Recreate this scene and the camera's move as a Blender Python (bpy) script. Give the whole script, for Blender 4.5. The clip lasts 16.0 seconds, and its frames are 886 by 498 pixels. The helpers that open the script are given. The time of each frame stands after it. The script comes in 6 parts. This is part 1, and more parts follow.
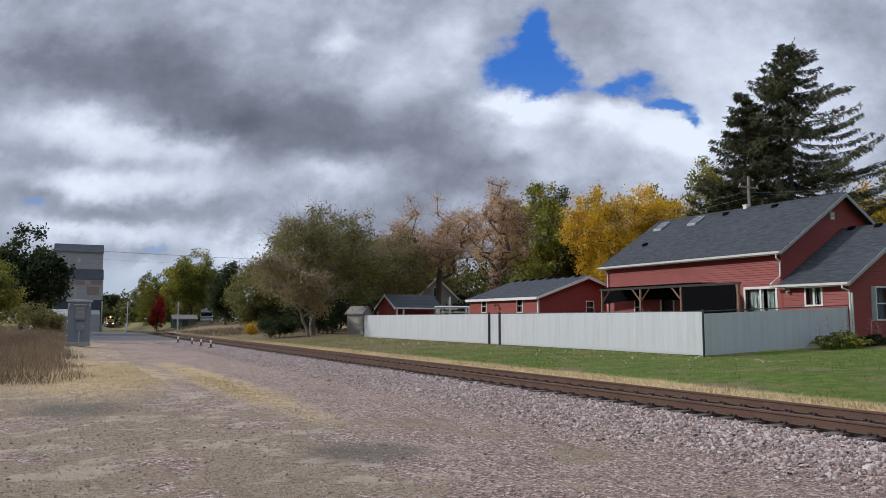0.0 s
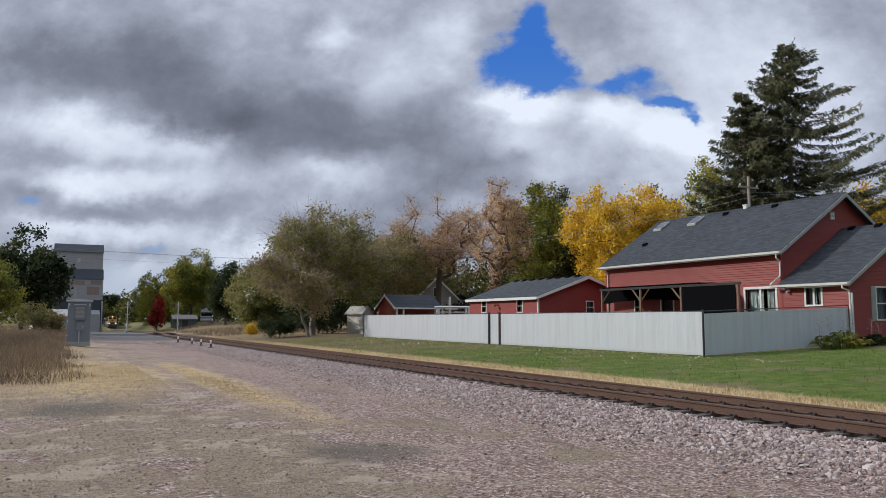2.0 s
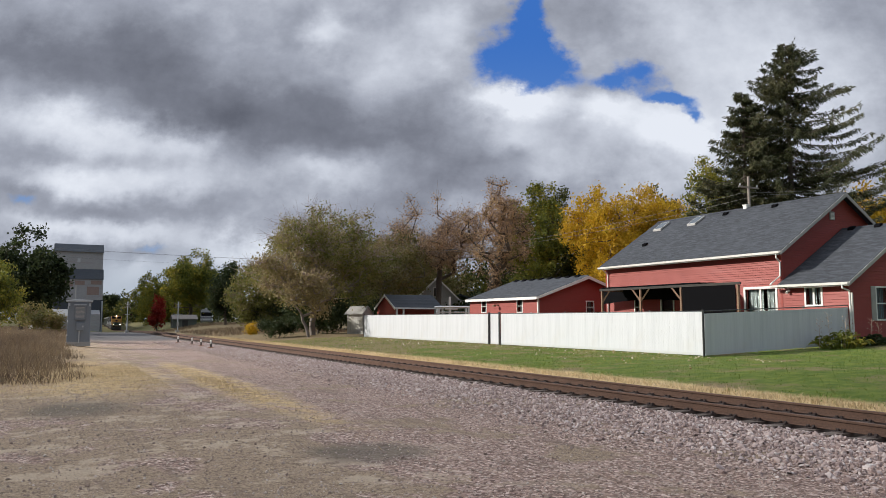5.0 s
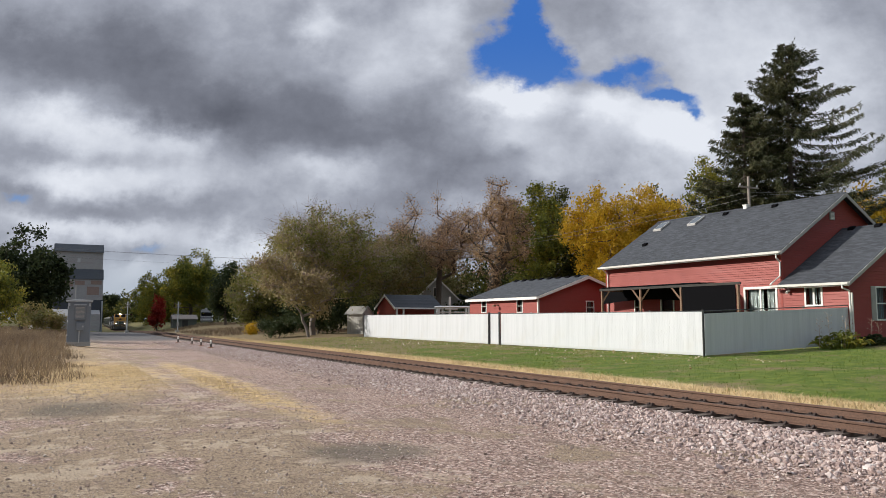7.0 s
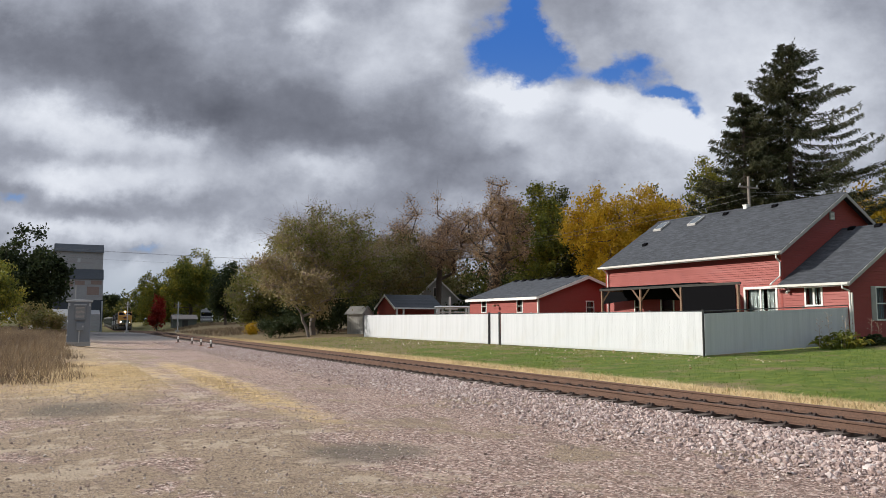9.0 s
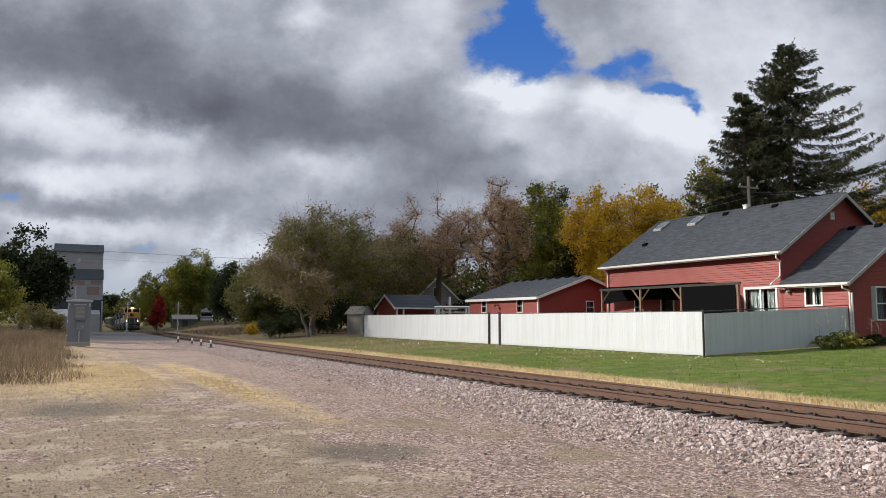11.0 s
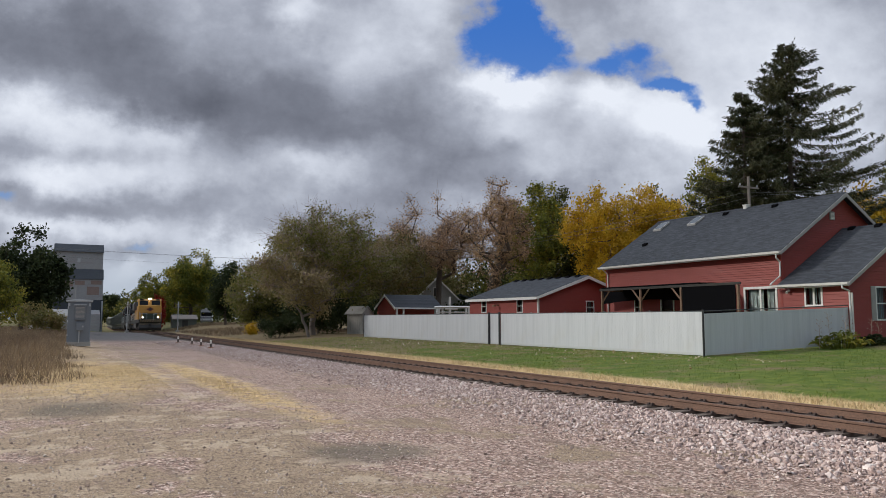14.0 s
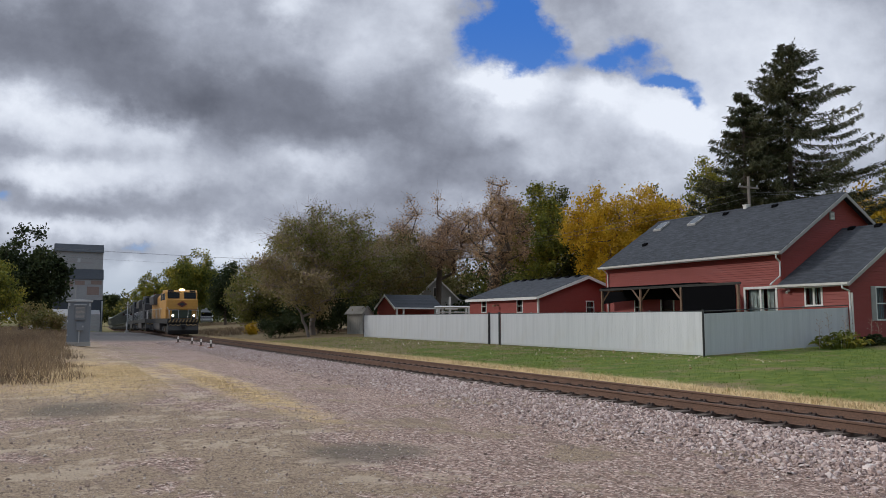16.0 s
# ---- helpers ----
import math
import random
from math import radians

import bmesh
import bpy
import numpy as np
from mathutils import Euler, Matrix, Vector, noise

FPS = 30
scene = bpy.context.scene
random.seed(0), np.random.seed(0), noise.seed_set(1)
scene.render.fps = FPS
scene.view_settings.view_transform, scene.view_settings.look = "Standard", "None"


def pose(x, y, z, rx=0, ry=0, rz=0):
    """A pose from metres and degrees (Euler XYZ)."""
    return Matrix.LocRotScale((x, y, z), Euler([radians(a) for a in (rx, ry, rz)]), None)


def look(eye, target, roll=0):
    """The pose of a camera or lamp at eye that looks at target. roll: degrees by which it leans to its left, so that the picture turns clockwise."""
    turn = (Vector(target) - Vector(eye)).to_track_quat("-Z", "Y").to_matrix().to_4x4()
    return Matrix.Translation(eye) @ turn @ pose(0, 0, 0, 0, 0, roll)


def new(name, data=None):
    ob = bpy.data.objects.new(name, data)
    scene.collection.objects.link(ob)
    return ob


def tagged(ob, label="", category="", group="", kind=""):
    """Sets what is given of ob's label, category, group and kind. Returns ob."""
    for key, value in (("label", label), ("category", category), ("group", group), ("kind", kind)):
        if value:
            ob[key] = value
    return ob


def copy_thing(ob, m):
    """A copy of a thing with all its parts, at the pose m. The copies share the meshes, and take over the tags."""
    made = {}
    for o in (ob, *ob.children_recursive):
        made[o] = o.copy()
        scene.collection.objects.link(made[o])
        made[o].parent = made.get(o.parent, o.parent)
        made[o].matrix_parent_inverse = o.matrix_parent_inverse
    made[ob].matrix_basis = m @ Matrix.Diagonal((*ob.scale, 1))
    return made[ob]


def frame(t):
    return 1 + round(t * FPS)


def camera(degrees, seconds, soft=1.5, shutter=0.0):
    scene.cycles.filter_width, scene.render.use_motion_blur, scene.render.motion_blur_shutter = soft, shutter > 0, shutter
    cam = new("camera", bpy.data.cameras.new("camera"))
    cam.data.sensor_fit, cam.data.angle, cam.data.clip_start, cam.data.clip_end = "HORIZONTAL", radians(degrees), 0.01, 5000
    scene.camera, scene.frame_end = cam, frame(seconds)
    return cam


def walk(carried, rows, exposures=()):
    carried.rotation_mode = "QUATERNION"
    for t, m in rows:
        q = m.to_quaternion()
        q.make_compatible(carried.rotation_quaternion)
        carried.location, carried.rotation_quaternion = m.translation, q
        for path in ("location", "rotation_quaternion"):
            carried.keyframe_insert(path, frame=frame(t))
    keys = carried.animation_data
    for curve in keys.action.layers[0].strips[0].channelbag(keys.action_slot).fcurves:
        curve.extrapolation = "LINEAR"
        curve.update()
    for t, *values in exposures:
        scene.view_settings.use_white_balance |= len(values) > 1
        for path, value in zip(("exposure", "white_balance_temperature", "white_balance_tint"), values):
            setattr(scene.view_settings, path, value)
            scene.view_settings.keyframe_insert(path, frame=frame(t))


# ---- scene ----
EYE = (0.0, 0.0, 1.75)
cam = camera(61.03, 16.0, 0.8)
STAND = pose(*EYE, 90 + 5.33, 0, -27.86)
walk(cam, [(0.0, STAND), (16.0, STAND)], [(0.0, 0.24, 5950, 10), (3.0, 0.22, 6100, 10), (6.3, 0.16, 6350, 10), (9.5, 0.16, 6350, 10), (13.0, 0.2, 6300, 10), (16.0, 0.24, 6200, 10)])

# ---- light ----
SUN_AZ, SUN_EL = -62.0, 27.0            # degrees, from +y towards +x
SUN_DIR = Vector((math.sin(radians(SUN_AZ)) * math.cos(radians(SUN_EL)),
                  math.cos(radians(SUN_AZ)) * math.cos(radians(SUN_EL)), math.sin(radians(SUN_EL))))
world = bpy.data.worlds.new("sky")
scene.world = world
world.use_nodes = True
wn, wl = world.node_tree.nodes, world.node_tree.links
sky = wn.new("ShaderNodeTexSky")
sky.sky_type, sky.sun_disc = "NISHITA", False
sky.sun_elevation, sky.sun_rotation = radians(SUN_EL), radians(SUN_AZ)
sky_gain = wn.new("ShaderNodeMix")
sky_gain.data_type = "RGBA"
sky_gain.inputs["Factor"].default_value = 0.92
wl.new(sky.outputs[0], sky_gain.inputs["A"])
# overcast part of the sky: brightest overhead
up = wn.new("ShaderNodeSeparateXYZ")
wl.new(wn.new("ShaderNodeTexCoord").outputs["Generated"], up.inputs[0])
veil = wn.new("ShaderNodeValToRGB")
veil.color_ramp.elements[0].position, veil.color_ramp.elements[0].color = 0.0, (0.8, 1.0, 1.35, 1)
veil.color_ramp.elements[1].position, veil.color_ramp.elements[1].color = 0.9, (12.6, 13.4, 14.6, 1)
half_up = veil.color_ramp.elements.new(0.45)
half_up.color = (2.3, 2.6, 3.2, 1)
wl.new(up.outputs["Z"], veil.inputs[0])
wl.new(veil.outputs[0], sky_gain.inputs["B"])
wl.new(sky_gain.outputs["Result"], wn["Background"].inputs["Color"])
wn["Background"].inputs["Strength"].default_value = 0.086
sun = new("sun", bpy.data.lights.new("sun", "SUN"))
sun.data.energy, sun.data.angle, sun.data.color = 4.8, radians(0.6), (1.0, 0.93, 0.82)
sun.matrix_world = look(SUN_DIR * 100, (0, 0, 0))


# ---- materials ----
def material(name):
    m = bpy.data.materials.new(name)
    m.use_nodes = True
    return m, m.node_tree.nodes, m.node_tree.links, m.node_tree.nodes["Principled BSDF"]


def tex_noise(n, l, scale, detail=6, rough=0.6, vec=None, stretch=None):
    t = n.new("ShaderNodeTexNoise")
    t.inputs["Scale"].default_value, t.inputs["Detail"].default_value, t.inputs["Roughness"].default_value = scale, detail, rough
    if vec is None:
        vec = n.new("ShaderNodeTexCoord").outputs["Object"]
    if stretch:
        mp = n.new("ShaderNodeMapping")
        mp.inputs["Scale"].default_value = stretch
        l.new(vec, mp.inputs["Vector"])
        vec = mp.outputs[0]
    l.new(vec, t.inputs["Vector"])
    return t.outputs["Fac"]


def ramp(n, l, fac, stops):
    r = n.new("ShaderNodeValToRGB")
    while len(r.color_ramp.elements) < len(stops):
        r.color_ramp.elements.new(0.5)
    for e, (p, c) in zip(r.color_ramp.elements, stops):
        e.position = p
        e.color = (*c, 1) if len(c) == 3 else c
    l.new(fac, r.inputs[0])
    return r.outputs[0]


def mixc(n, l, fac, a, b, mode="MIX"):
    x = n.new("ShaderNodeMix")
    x.data_type, x.blend_type = "RGBA", mode
    for sock, val in (("Factor", fac), ("A", a), ("B", b)):
        s = x.inputs[sock]
        if isinstance(val, (int, float)):
            s.default_value = val
        elif isinstance(val, tuple):
            s.default_value = (*val, 1)
        else:
            l.new(val, s)
    return x.outputs["Result"]


def calc(n, l, op, a, b=0.0, c=0.0, clamp=False):
    x = n.new("ShaderNodeMath")
    x.operation, x.use_clamp = op, clamp
    for s, v in zip(x.inputs, (a, b, c)):
        if isinstance(v, (int, float)):
            s.default_value = v
        else:
            l.new(v, s)
    return x.outputs[0]


def smooth(n, l, fac, lo, hi):
    x = n.new("ShaderNodeMapRange")
    x.interpolation_type = "SMOOTHSTEP"
    x.inputs["From Min"].default_value, x.inputs["From Max"].default_value = lo, hi
    l.new(fac, x.inputs["Value"])
    return x.outputs["Result"]


def bump(n, l, bsdf, fac, dist, strength=0.6):
    b = n.new("ShaderNodeBump")
    b.inputs["Distance"].default_value, b.inputs["Strength"].default_value = dist, strength
    l.new(fac, b.inputs["Height"])
    l.new(b.outputs[0], bsdf.inputs["Normal"])


def plain(name, c1, c2, rough=0.6, scale=8.0, metal=0.0, relief=0.004, grime=(0.1, 0.085, 0.07), dirt=0.25, stretch=None, island=0.0, objvar=0.0):
    """Two tones in fine grain, larger dirt patches, light relief."""
    m, n, l, b = material(name)
    g = tex_noise(n, l, scale * 6, 5, 0.7, stretch=stretch)
    big = tex_noise(n, l, scale * 0.35, 4, 0.65, stretch=stretch)
    col = mixc(n, l, smooth(n, l, g, 0.3, 0.7), c1, c2)
    col = mixc(n, l, calc(n, l, "MULTIPLY", smooth(n, l, big, 0.48, 0.8), dirt), col, grime)
    if island or objvar:
        src = n.new("ShaderNodeNewGeometry").outputs["Random Per Island"] if island else n.new("ShaderNodeObjectInfo").outputs["Random"]
        v = calc(n, l, "MULTIPLY_ADD", src, 2 * (island or objvar), 1 - (island or objvar))
        h = n.new("ShaderNodeHueSaturation")
        l.new(v, h.inputs["Value"])
        l.new(col, h.inputs["Color"])
        col = h.outputs[0]
    l.new(col, b.inputs["Base Color"])
    b.inputs["Roughness"].default_value, b.inputs["Metallic"].default_value = rough, metal
    l.new(calc(n, l, "MULTIPLY_ADD", big, 0.3, rough - 0.15), b.inputs["Roughness"])
    if relief:
        bump(n, l, b, g, relief)
    return m


def leaf_material(name, stops, trans=0.35, patch=0.35):
    """Leaves: each its own tone from the ramp, and tones that drift through the crown."""
    m, n, l, b = material(name)
    isl = n.new("ShaderNodeNewGeometry").outputs["Random Per Island"]
    big = tex_noise(n, l, patch, 3, 0.6)
    f = calc(n, l, "ADD", calc(n, l, "MULTIPLY", isl, 0.5), calc(n, l, "MULTIPLY", smooth(n, l, big, 0.3, 0.7), 0.5))
    col = ramp(n, l, f, stops)
    l.new(col, b.inputs["Base Color"])
    b.inputs["Roughness"].default_value = 0.6
    b.inputs["Specular IOR Level"].default_value = 0.25
    t = n.new("ShaderNodeBsdfTranslucent")
    l.new(col, t.inputs["Color"])
    x = n.new("ShaderNodeMixShader")
    x.inputs[0].default_value = trans
    l.new(b.outputs[0], x.inputs[1])
    l.new(t.outputs[0], x.inputs[2])
    l.new(x.outputs[0], n["Material Output"].inputs["Surface"])
    return m


# ---- shape helpers ----
class Shape:
    """Collects vertices and faces of one mesh."""

    def __init__(self):
        self.v, self.f = [], []

    def add(self, verts, faces):
        k = len(self.v)
        self.v += [tuple(p) for p in verts]
        self.f += [tuple(i + k for i in q) for q in faces]
        return self

    def box(self, x0, x1, y0, y1, z0, z1, m=None):
        p = [Vector((x, y, z)) for z in (z0, z1) for y in (y0, y1) for x in (x0, x1)]
        if m is not None:
            p = [m @ q for q in p]
        return self.add(p, [(0, 2, 3, 1), (4, 5, 7, 6), (0, 1, 5, 4), (2, 6, 7, 3), (0, 4, 6, 2), (1, 3, 7, 5)])

    def prism(self, prof, axis, a, b):
        """A closed outline in the two other axes, run along axis from a to b."""
        def put(u, w, t):
            return {"x": (t, u, w), "y": (u, t, w), "z": (u, w, t)}[axis]
        n = len(prof)
        ar = sum(prof[i][0] * prof[(i + 1) % n][1] - prof[(i + 1) % n][0] * prof[i][1] for i in range(n))
        if (ar < 0) != (axis == "y"):
            prof = prof[::-1]
        v = [put(u, w, a) for u, w in prof] + [put(u, w, b) for u, w in prof]
        f = [tuple(range(n))[::-1], tuple(range(n, 2 * n))]
        f += [(i, (i + 1) % n, n + (i + 1) % n, n + i) for i in range(n)]
        return self.add(v, f)

    def tube(self, pts, radii, n=8, caps=True):
        pts = [Vector(p) for p in pts]
        if isinstance(radii, (int, float)):
            radii = [radii] * len(pts)
        v, f = [], []
        for i, p in enumerate(pts):
            d = (pts[min(i + 1, len(pts) - 1)] - pts[max(i - 1, 0)]).normalized()
            s = d.cross(Vector((0, 0, 1)) if abs(d.z) < 0.9 else Vector((1, 0, 0))).normalized()
            t = s.cross(d)
            for k in range(n):
                w = 2 * math.pi * k / n
                v.append(p + (s * math.cos(w) + t * math.sin(w)) * radii[i])
        for i in range(len(pts) - 1):
            for k in range(n):
                f.append((i * n + k, (i + 1) * n + k, (i + 1) * n + (k + 1) % n, i * n + (k + 1) % n))
        if caps:
            f += [tuple(range(n)), tuple(range((len(pts) - 1) * n, len(pts) * n))[::-1]]
        return self.add(v, f)


def mesh(name, shape, mat, smooth_faces=False):
    me = bpy.data.meshes.new(name)
    me.from_pydata(shape.v, [], shape.f)
    me.materials.append(mat)
    if smooth_faces:
        me.polygons.foreach_set("use_smooth", [True] * len(me.polygons))
    me.update()
    return me


def part(name, shape, mat, parent=None, label="", bevel=0.0, smooth_faces=False):
    ob = new(name, shape if isinstance(shape, bpy.types.Mesh) else mesh(name, shape, mat, smooth_faces))
    ob.parent = parent
    if bevel:
        md = ob.modifiers.new("bevel", "BEVEL")
        md.width, md.segments, md.limit_method = bevel, 2, "ANGLE"
    return tagged(ob, label)


def thing(name, label, category, m=None, group="", kind=""):
    ob = new(name)
    ob.empty_display_size = 0.2
    if m is not None:
        ob.matrix_world = m
    return tagged(ob, label, category, group, kind)


def sstep(a, b, x):
    t = np.clip((np.asarray(x, float) - a) / (b - a), 0, 1)
    return t * t * (3 - 2 * t)


def track_x(y):
    y = np.asarray(y, float)
    q = np.clip(y - 60, 0, 85)
    return 12.1 + 0.00036 * q * q + 0.05 * np.clip(y - 145, 0, None)


def track_fall(y):
    """The line and the ground beside it fall away beyond the lot."""
    y = np.asarray(y, float)
    return 0.0125 * (np.clip(y - 98, 0, 170) - 8 * (1 - np.exp(-np.clip(y - 98, 0, None) / 8)))


def relief(x, y):
    """Small humps, hollows and ruts of the open ground, none on the track bed."""
    x, y = np.ravel(np.asarray(x, float)), np.ravel(np.asarray(y, float))
    h = np.array([noise.noise((a * 0.9, b * 0.9, 0)) * 0.02 + noise.noise((a * 0.22, b * 0.22, 5)) * 0.04
                  + noise.noise((a * 3.1, b * 2.4, 9)) * 0.012 + noise.noise((a * 7.0, b * 6.0, 3)) * 0.007 for a, b in zip(x, y)])
    open_ground = (x > -15) & (x < 44) & (y < 70) & (y > -10) & (np.abs(x - track_x(y)) >= 2.2)
    return np.where(open_ground, h, 0)


def ground_z(x, y):
    x, y = np.asarray(x, float), np.asarray(y, float)
    d = x - track_x(y)
    z = -0.06 * sstep(2, 8, x)
    z = np.where(np.abs(d) < 3.0, z * sstep(1.7, 3.0, np.abs(d)) - (0.06 + 0.05 * (1 - sstep(0.9, 1.3, np.abs(d)))) * (1 - sstep(1.7, 3.0, np.abs(d))), z)
    z = z + sstep(2.0, 11.0, d) * 0.31 + 0.034 * np.clip(x - 24, 0, 20) * (1 - sstep(50, 90, y))
    z = z + 0.6 * sstep(4, 14, d) * sstep(95, 135, y) * (1 - sstep(180, 400, y))
    z = z - track_fall(y) * (1 - sstep(4, 12, np.abs(d)))
    z = z + 0.28 * (1 - sstep(-1.0, 3.2, x - 0.02 * y)) * sstep(24, 42, y) * (1 - sstep(150, 300, y))
    return z


# ---- clouds ----
CLOUD_H = 150.0


def cloud_layer():
    m, n, l, b = material("cloud_deck")
    pos = n.new("ShaderNodeSeparateXYZ")
    l.new(n.new("ShaderNodeTexCoord").outputs["Object"], pos.inputs[0])
    inv = calc(n, l, "DIVIDE", 1.0, pos.outputs["Y"])
    u = calc(n, l, "MULTIPLY", pos.outputs["X"], inv)
    v = calc(n, l, "MULTIPLY", inv, CLOUD_H)
    co = n.new("ShaderNodeCombineXYZ")
    l.new(u, co.inputs[0])
    l.new(v, co.inputs[1])

    def fbm(scale, detail, rough, stretch, shift=0.0):
        mp = n.new("ShaderNodeMapping")
        mp.inputs["Scale"].default_value, mp.inputs["Location"].default_value = stretch, (shift, shift * 0.7, shift)
        l.new(co.outputs[0], mp.inputs["Vector"])
        t = n.new("ShaderNodeTexNoise")
        t.inputs["Scale"].default_value, t.inputs["Detail"].default_value, t.inputs["Roughness"].default_value = scale, detail, rough
        l.new(mp.outputs[0], t.inputs["Vector"])
        return t
    warp = fbm(6.5, 7, 0.58, (1, 1.15, 1), 3.1)
    wv = n.new("ShaderNodeVectorMath")
    wv.operation = "MULTIPLY_ADD"
    l.new(warp.outputs["Color"], wv.inputs[0])
    wv.inputs[1].default_value, wv.inputs[2].default_value = (0.15, 0.13, 0), (-0.075, -0.065, 0)
    at = n.new("ShaderNodeVectorMath")
    l.new(co.outputs[0], at.inputs[0])
    l.new(wv.outputs[0], at.inputs[1])

    def lump(x, y, sx, sy, w):
        s = n.new("ShaderNodeVectorMath")
        s.operation = "SUBTRACT"
        l.new(at.outputs[0], s.inputs[0])
        s.inputs[1].default_value = (x, y, 0)
        d = n.new("ShaderNodeVectorMath")
        d.operation = "MULTIPLY"
        l.new(s.outputs[0], d.inputs[0])
        d.inputs[1].default_value = (1 / sx, 1 / sy, 0)
        q = n.new("ShaderNodeVectorMath")
        q.operation = "DOT_PRODUCT"
        l.new(d.outputs[0], q.inputs[0])
        l.new(d.outputs[0], q.inputs[1])
        return calc(n, l, "MULTIPLY", calc(n, l, "EXPONENT", calc(n, l, "MULTIPLY", q.outputs["Value"], -1.0)), w)
    # broad light and dark masses of the deck: across, up, half widths, gain
    light = calc(n, l, "MULTIPLY_ADD", fbm(4.2, 10, 0.54, (1, 1.3, 1)).outputs["Fac"], 0.75, 0.13)
    billow = fbm(9.0, 9, 0.58, (1, 1.05, 1), 7.7).outputs["Fac"]
    light = calc(n, l, "ADD", light, calc(n, l, "MULTIPLY_ADD", billow, 0.52, -0.25))
    curl = fbm(30.0, 7, 0.62, (1, 1.3, 1), 15.2).outputs["Fac"]
    light = calc(n, l, "ADD", light, calc(n, l, "MULTIPLY_ADD", curl, 0.17, -0.085))
    for row in CLOUD_DARK + CLOUD_BRIGHT:
        light = calc(n, l, "ADD", light, lump(*row))
    gap = lump(*CLOUD_GAPS[0])
    for row in CLOUD_GAPS[1:]:
        gap = calc(n, l, "ADD", gap, lump(*row))
    gap = calc(n, l, "ADD", gap, calc(n, l, "MULTIPLY_ADD", billow, 1.0, -0.5))
    gap = calc(n, l, "ADD", gap, calc(n, l, "MULTIPLY_ADD", curl, 0.5, -0.25))
    col = ramp(n, l, light, [(0.0, (0.132, 0.140, 0.172)), (0.25, (0.218, 0.230, 0.274)), (0.5, (0.385, 0.405, 0.468)), (0.75, (0.645, 0.672, 0.74)), (1.0, (0.87, 0.895, 0.95))])
    blue = mixc(n, l, smooth(n, l, v, 0.08, 0.42), (0.20, 0.36, 0.66), (0.055, 0.18, 0.56))
    col = mixc(n, l, smooth(n, l, gap, 0.20, 0.66), col, blue)
    col = mixc(n, l, smooth(n, l, v, 0.12, 0.03), col, (0.50, 0.55, 0.62))
    e = n.new("ShaderNodeEmission")
    l.new(col, e.inputs["Color"])
    e.inputs["Strength"].default_value = 0.82
    l.new(e.outputs[0], n["Material Output"].inputs["Surface"])
    s = Shape()
    rows = [170 * 1.17 ** i for i in range(20)]
    rows[-1] = 3900.0
    for i, y in enumerate(rows):
        s.v += [(y * w, y, 0.0) for w in (-0.82, -0.4, 0.0, 0.4, 0.82)]
        if i:
            s.f += [((i - 1) * 5 + k, i * 5 + k, i * 5 + k + 1, (i - 1) * 5 + k + 1) for k in range(4)]
    k = len(s.v)
    s.v += [(3900.0 * w, 3900.0, -CLOUD_H - 60.0) for w in (-0.82, -0.4, 0.0, 0.4, 0.82)]
    s.f += [(k - 5 + i, k + i, k + i + 1, k - 4 + i) for i in range(4)]
    ob = new("cloud_layer", mesh("cloud_layer", s, m))
    return tagged(ob, "broken grey and white cloud layer with blue gaps", "cloud", kind="structure")


CLOUD_DARK = [
    (-0.561, 0.374, 0.147, 0.048, -0.32),
    (-0.466, 0.334, 0.100, 0.036, -0.22),
    (-0.349, 0.291, 0.108, 0.031, -0.28),
    (-0.242, 0.303, 0.092, 0.047, -0.18),
    (-0.149, 0.252, 0.123, 0.041, -0.28),
    (-0.018, 0.287, 0.061, 0.059, -0.22),
    (0.043, 0.221, 0.061, 0.031, -0.22),
    (-0.064, 0.182, 0.107, 0.023, -0.18),
    (0.103, 0.174, 0.099, 0.020, -0.24),
    (-0.351, 0.350, 0.085, 0.040, -0.18),
    (-0.398, 0.146, 0.144, 0.014, -0.14),
    (-0.581, 0.174, 0.038, 0.018, -0.26),
    (0.174, 0.287, 0.038, 0.016, -0.16),
    (-0.400, 0.414, 0.101, 0.024, -0.12),
    (-0.215, 0.128, 0.136, 0.020, -0.12),
    (-0.414, 0.085, 0.045, 0.010, -0.22),
    (0.215, 0.426, 0.054, 0.024, -0.12)]
CLOUD_BRIGHT = [
    (-0.170, 0.402, 0.030, 0.027, 0.36),
    (-0.104, 0.350, 0.070, 0.056, 0.20),
    (-0.011, 0.390, 0.047, 0.040, 0.28),
    (-0.548, 0.275, 0.069, 0.025, 0.36),
    (-0.455, 0.252, 0.084, 0.020, 0.32),
    (-0.351, 0.240, 0.046, 0.026, 0.32),
    (-0.415, 0.194, 0.130, 0.025, 0.34),
    (-0.544, 0.190, 0.084, 0.022, 0.36),
    (-0.148, 0.192, 0.069, 0.019, 0.30),
    (0.086, 0.311, 0.039, 0.019, 0.60),
    (0.220, 0.297, 0.085, 0.022, 0.58),
    (0.312, 0.267, 0.054, 0.023, 0.50),
    (0.089, 0.267, 0.031, 0.028, 0.20),
    (0.227, 0.240, 0.122, 0.039, 0.24),
    (-0.495, 0.117, 0.106, 0.017, 0.40),
    (-0.267, 0.094, 0.076, 0.018, 0.46),
    (-0.432, 0.056, 0.045, 0.015, 0.34),
    (0.422, 0.342, 0.162, 0.135, 0.30)]
